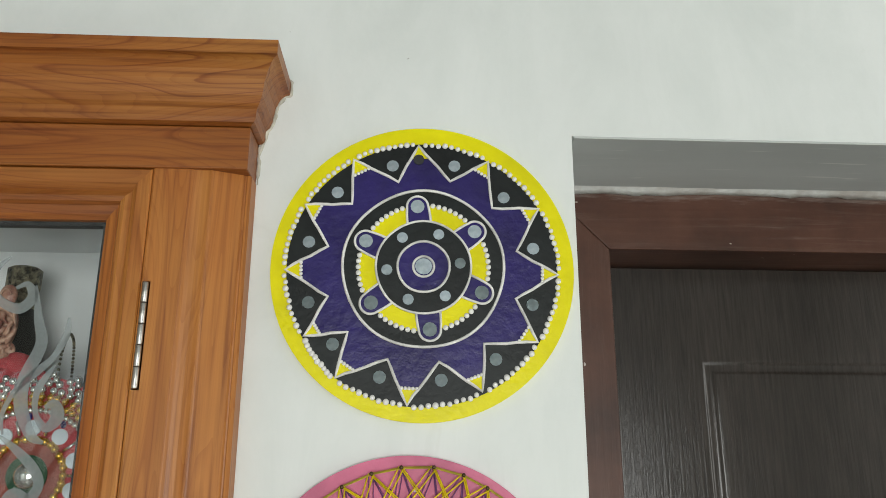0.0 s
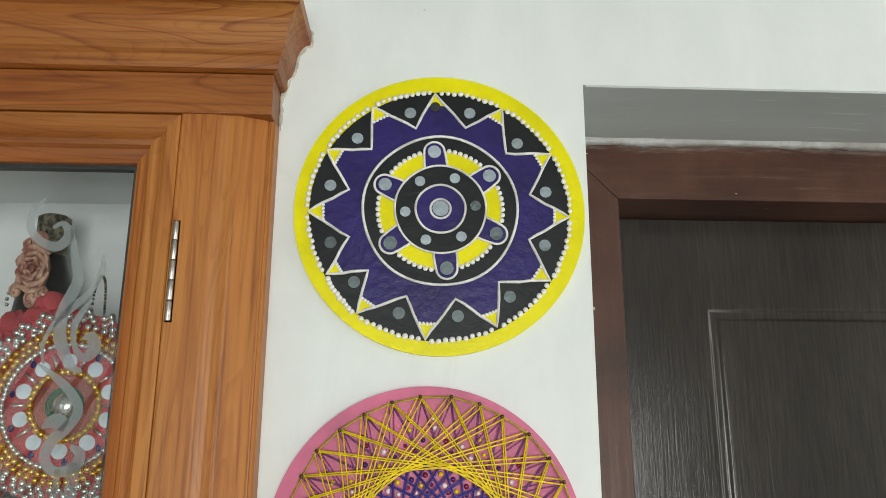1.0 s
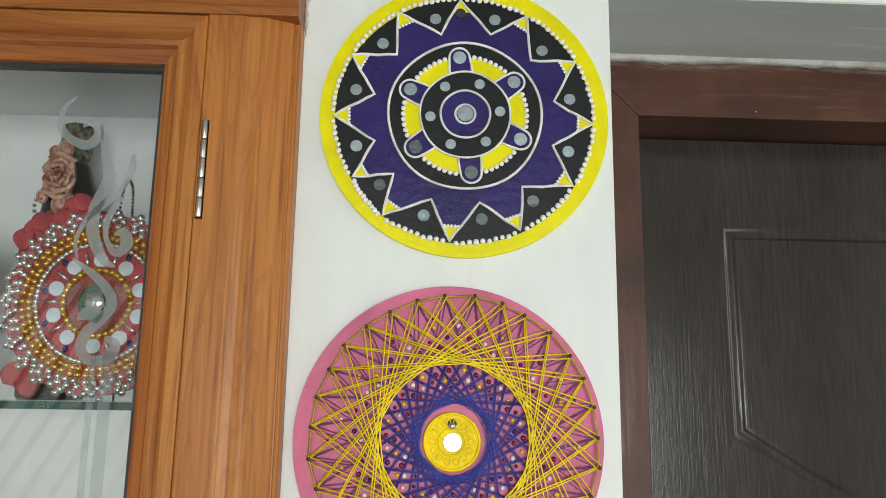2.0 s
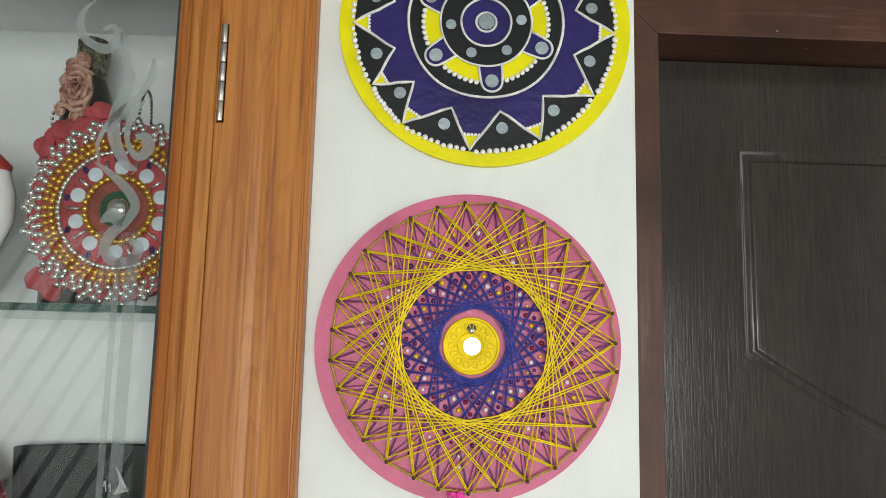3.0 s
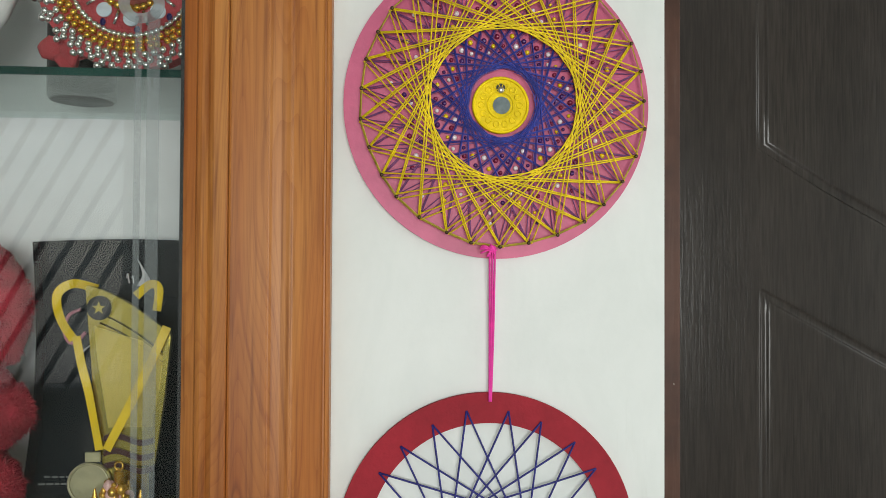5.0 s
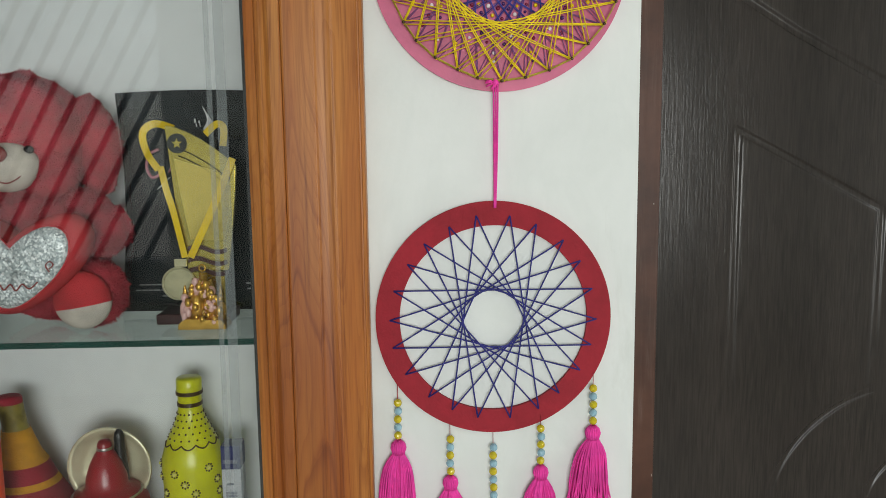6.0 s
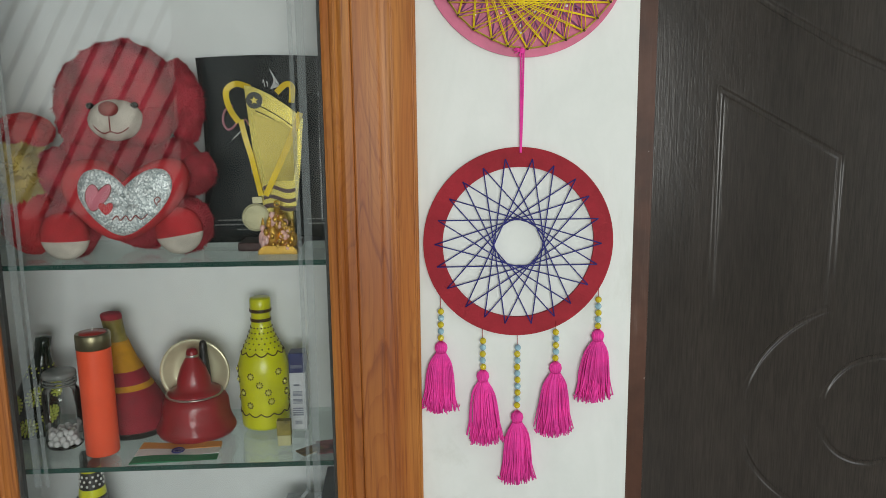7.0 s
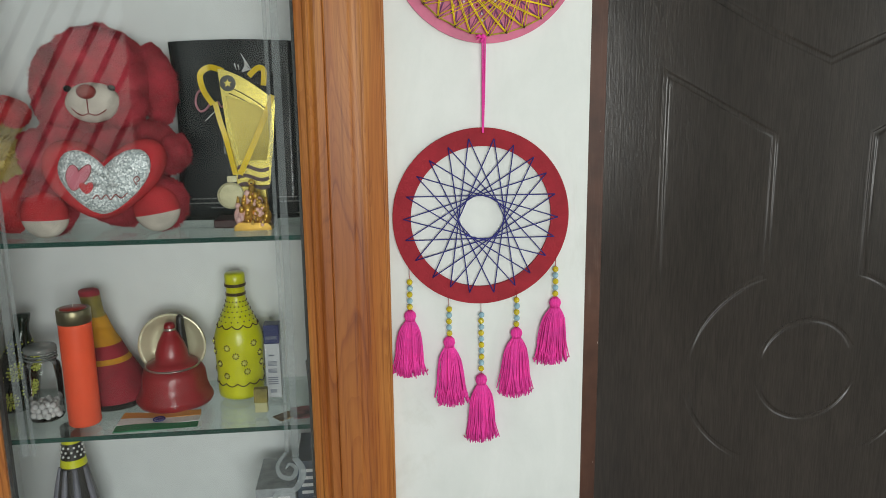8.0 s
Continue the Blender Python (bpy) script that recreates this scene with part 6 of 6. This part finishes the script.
ball(b, (0, 0, 0), 0.0058, 10, 7)
for v in b.verts:
    v.co += 0.0007 * Vector(noise.noise_vector(v.co * 300))
cotton = shared("cotton_ball", b, painted("white_cotton", (0.78, 0.76, 0.75), 0.9, 0.08))
for k in range(42):
    a, r = 2.4 * k, 0.0225 * math.sqrt(((k % 14) + 0.3) / 14)
    piece("cotton_ball", cotton, jar, (JX + r * math.cos(a), JY + r * math.sin(a), LOW_Z + 0.008 + 0.0092 * (k // 14)))

# dark flower bottle
QX, QY = -0.8420, 0.158
fb = thing("flower_bottle", (QX, QY, LOW_Z), "dark green glass bottle painted with lime flowers", "bottle", "decorated bottles")
DGREEN = painted("dark_green_glass", (0.010, 0.022, 0.013), 0.10, 0.2)
qprof = [(0, 0), (0.0335, 0), (0.0360, 0.004), (0.0370, 0.060), (0.0350, 0.080), (0.0280, 0.100), (0.0190, 0.122), (0.0130, 0.140), (0.0120, 0.156), (0.0130, 0.158), (0.0130, 0.172), (0, 0.174)]
turned("body", qprof, (QX, QY, LOW_Z), DGREEN, fb, 30)
LIMEF = painted("lime_flower_paint", (0.74, 0.80, 0.12), 0.5, 0.1)
qr, qz = [p[0] for p in qprof[1:-1]], [p[1] for p in qprof[1:-1]]
for a, z in ((-1.30, 0.076), (-1.55, 0.022), (-0.55, 0.040), (-2.3, 0.060), (-0.2, 0.085), (-2.6, 0.015)):
    bm = bmesh.new()
    for ring_r, count, size in ((0.0, 1, 0.0036), (0.0055, 7, 0.0020), (0.0102, 10, 0.0032), (0.0150, 14, 0.0024)):
        for q in range(count):
            t = 6.28319 * q / count
            zz = max(z + ring_r * math.sin(t), 0.003)
            r = float(np.interp(zz, qz, qr))
            aa = a + ring_r * math.cos(t) / r
            ball(bm, (QX + r * math.cos(aa), QY + r * math.sin(aa), LOW_Z + zz), size, 6, 4)
    part("painted_flower", bm, LIMEF, fb, "lime dotted flower")
bm = bmesh.new()
for row in range(3):
    for q in range(12):
        zz = 0.108 + 0.007 * row
        r, aa = float(np.interp(zz, qz, qr)), 0.5236 * (q + 0.5 * row)
        ball(bm, (QX + r * math.cos(aa), QY + r * math.sin(aa), LOW_Z + zz), 0.0018, 6, 4)
part("neck_dots", bm, LIMEF, fb)["kind"] = "stuff"
for ob in fb.children:
    for v in ob.data.vertices:
        v.co.x += (v.co.z - LOW_Z) * 0.17

# medicine box, eraser, flag, cards
mb = thing("carton", (-0.379, 0.152, LOW_Z), "slim white and navy printed carton", "box")
bm = bmesh.new()
box(bm, -0.3950, -0.3680, 0.137, 0.167, LOW_Z, LOW_Z + 0.103, 0.0008)
part("white_body", bm, painted("white_card", (0.62, 0.64, 0.66), 0.5, 0.06), mb)
bm = bmesh.new()
box(bm, -0.3952, -0.3678, 0.1368, 0.1672, LOW_Z + 0.1032, LOW_Z + 0.138, 0.0008)
part("navy_end", bm, painted("navy_card", (0.025, 0.035, 0.14), 0.4, 0.1), mb, "navy printed end")
bm = bmesh.new()
for z0, z1, x0, x1 in ((0.112, 0.118, -0.392, -0.372), (0.080, 0.083, -0.388, -0.378), (0.062, 0.071, -0.390, -0.374), (0.048, 0.057, -0.390, -0.374), (0.026, 0.042, -0.391, -0.373), (0.010, 0.017, -0.388, -0.376)):
    for k in range(4):
        z = LOW_Z + z0 + (z1 - z0) * k / 4
        bar(bm, x0, x1, z, z + (z1 - z0) / 8, 0.1364)
part("print_bars", bm, painted("grey_print", (0.22, 0.24, 0.30), 0.5, 0.05), mb)["kind"] = "stuff"
er = thing("eraser", (-0.397, 0.075, LOW_Z), "small upright cream eraser in a khaki sleeve", "eraser")
bm = bmesh.new()
box(bm, -0.408, -0.386, 0.070, 0.082, LOW_Z, LOW_Z + 0.018, 0.001)
part("rubber", bm, CREAMP, er)
bm = bmesh.new()
box(bm, -0.4085, -0.3855, 0.0695, 0.0825, LOW_Z + 0.0182, LOW_Z + 0.044, 0.0008)
part("sleeve", bm, OLIVE, er)
flag = thing("flag_card", (-0.567, 0.053, LOW_Z), "small tricolour flag card lying flat", "flag")
c0, c1, c2, c3 = (Vector(p) for p in ((-0.633, 0.0165, 0), (-0.498, 0.0260, 0), (-0.503, 0.0860, 0), (-0.633, 0.0885, 0)))
for k, (name, col) in enumerate((("green_stripe", (0.012, 0.22, 0.09)), ("white_stripe", (0.86, 0.86, 0.84)), ("saffron_stripe", (0.80, 0.36, 0.08)))):
    bm = bmesh.new()
    a, b = k / 3 + 0.001, (k + 1) / 3 - 0.001
    n = 10
    lo, hi = [], []
    for q in range(n + 1):
        u = q / n
        for lst, v in ((lo, a), (hi, b)):
            p = c0.lerp(c1, u).lerp(c3.lerp(c2, u), v)
            lst.append((p.x, p.y, LOW_Z + 0.0015 + 0.003 * v + 0.0012 * math.sin(6 * u + k)))
    va, vb = [bm.verts.new(p) for p in lo], [bm.verts.new(p) for p in hi]
    wa, wb = [bm.verts.new((p[0], p[1], LOW_Z + 0.0001)) for p in lo], [bm.verts.new((p[0], p[1], LOW_Z + 0.0001)) for p in hi]
    for q in range(n):
        for f in ((va[q], va[q + 1], vb[q + 1], vb[q]), (wa[q], wa[q + 1], va[q + 1], va[q]), (vb[q], vb[q + 1], wb[q + 1], wb[q])):
            bm.faces.new(f)
    bm.faces.new((wa[0], va[0], vb[0], wb[0])), bm.faces.new((va[n], wa[n], wb[n], vb[n]))
    bmesh.ops.recalc_face_normals(bm, faces=bm.faces)
    part(name, bm, painted(name + "_cloth", col, 0.7, 0.08, 200, 20), flag)
mid = (c0 + c1 + c2 + c3) / 4
bm = bmesh.new()
wheel = [(mid.x + 0.0095 * math.cos(0.2618 * q), mid.y + 0.0095 * math.sin(0.2618 * q), LOW_Z + 0.0052) for q in range(24)]
tube(bm, wheel, 0.0011, 5, True)
for q in range(12):
    tube(bm, [(mid.x, mid.y, LOW_Z + 0.0050), wheel[2 * q]], 0.0005, 4)
part("wheel", bm, painted("navy_wheel", (0.02, 0.03, 0.22), 0.6, 0.1), flag, "navy spoked wheel")
for name, x, y, w, d, turn, col, lab in (("card", -0.352, 0.050, 0.040, 0.026, 0.7, (0.30, 0.20, 0.08), "small ochre printed card lying flat"), ("card", -0.318, 0.062, 0.050, 0.050, 0.2, (0.34, 0.10, 0.12), "small red printed card lying flat")):
    bm = bmesh.new()
    box(bm, -w / 2, w / 2, -d / 2, d / 2, 0, 0.002, 0.0004)
    bmesh.ops.transform(bm, matrix=Matrix.Translation((x, y, LOW_Z)) @ Matrix.Rotation(turn, 4, "Z"), verts=bm.verts)
    tagged(link_mesh(name, bm, painted(name + "_print", col, 0.5, 0.35, 90, 45)), lab, "card")
# dark tumbler in the corner
tb = thing("tumbler", (-0.298, 0.130, LOW_Z), "smoky grey glass tumbler", "tumbler")
turned("cup", [(0, 0.001), (0.020, 0.001), (0.024, 0.070), (0.0225, 0.070), (0.0185, 0.004), (0, 0.004)], (-0.298, 0.130, LOW_Z), painted("smoky_glass", (0.16, 0.18, 0.19), 0.1, 0.1), tb)

# ---- lowest shelf in view ----
UX, UY = -0.7500, 0.145
ub = thing("black_bottle", (UX, UY, BOT_Z), "black painted bottle with lime bands and white dots", "bottle", "decorated bottles")
at = (UX, UY, BOT_Z)
turned("body", [(0, 0), (0.037, 0), (0.040, 0.004), (0.0405, 0.120), (0.0370, 0.150), (0.0285, 0.195), (0.0225, 0.226)], at, DARKG, ub)
turned("lime_band", [(0.0232, 0.226), (0.0212, 0.240)], at, LIME, ub, label="lime painted band")
turned("dotted_collar", [(0.0207, 0.240), (0.0170, 0.270)], at, DARKG, ub)
turned("lime_band", [(0.0175, 0.270), (0.0168, 0.278)], at, LIME, ub)
turned("neck", [(0.0168, 0.278), (0.0160, 0.284), (0.0165, 0.286), (0.0165, 0.299), (0.0145, 0.302), (0, 0.302)], at, DARKG, ub)
bm = bmesh.new()
for row in range(3):
    for q in range(12):
        a = 0.5236 * (q + 0.5 * row)
        z = 0.247 + 0.008 * row
        r = 0.0212 - 0.0011 * (row + 0.9)
        ball(bm, (UX + r * math.cos(a), UY + r * math.sin(a), BOT_Z + z), 0.0024, 7, 5)
part("painted_dots", bm, CORD, ub)["kind"] = "stuff"
bm = bmesh.new()
for a in (-1.9, -1.2, -0.4, -2.7):
    tube(bm, smooth_line([(UX + r * math.cos(a), UY + r * math.sin(a), BOT_Z + z) for r, z in ((0.0228, 0.224), (0.0282, 0.198), (0.0355, 0.160), (0.0400, 0.13))], 4), [0.004, 0.0042, 0.0045, 0.005, 0.0055, 0.006, 0.006, 0.006, 0.006, 0.006, 0.006, 0.006, 0.005], 5)
part("pale_stripes", bm, painted("grey_violet_paint", (0.20, 0.20, 0.24), 0.5, 0.2), ub, "pale grey painted stripes")
for x0, x1, y0, y1, z0, z1, col, lab in ((-0.415, -0.345, 0.06, 0.18, BOT_Z, BOT_Z + 0.196, (0.40, 0.43, 0.45), "grey white cardboard box"), (-0.343, -0.285, 0.08, 0.20, BOT_Z, BOT_Z + 0.236, (0.05, 0.075, 0.11), "dark blue cardboard box")):
    bm = bmesh.new()
    box(bm, x0, x1, y0, y1, z0, z1, 0.001)
    ob = tagged(link_mesh("storage_box", bm, painted("box_card", col, 0.5, 0.15, 50, 25)), lab + " standing on the shelf", "box", "boxes on the shelf")
    bm = bmesh.new()
    for k in range(4):
        bar(bm, x0 + 0.008, x1 - 0.010 - 0.006 * k, z1 - 0.022 - 0.014 * k, z1 - 0.016 - 0.014 * k, y0)
    p = part("print_bars", bm, WHITEP, ob)
    p["kind"] = "stuff"
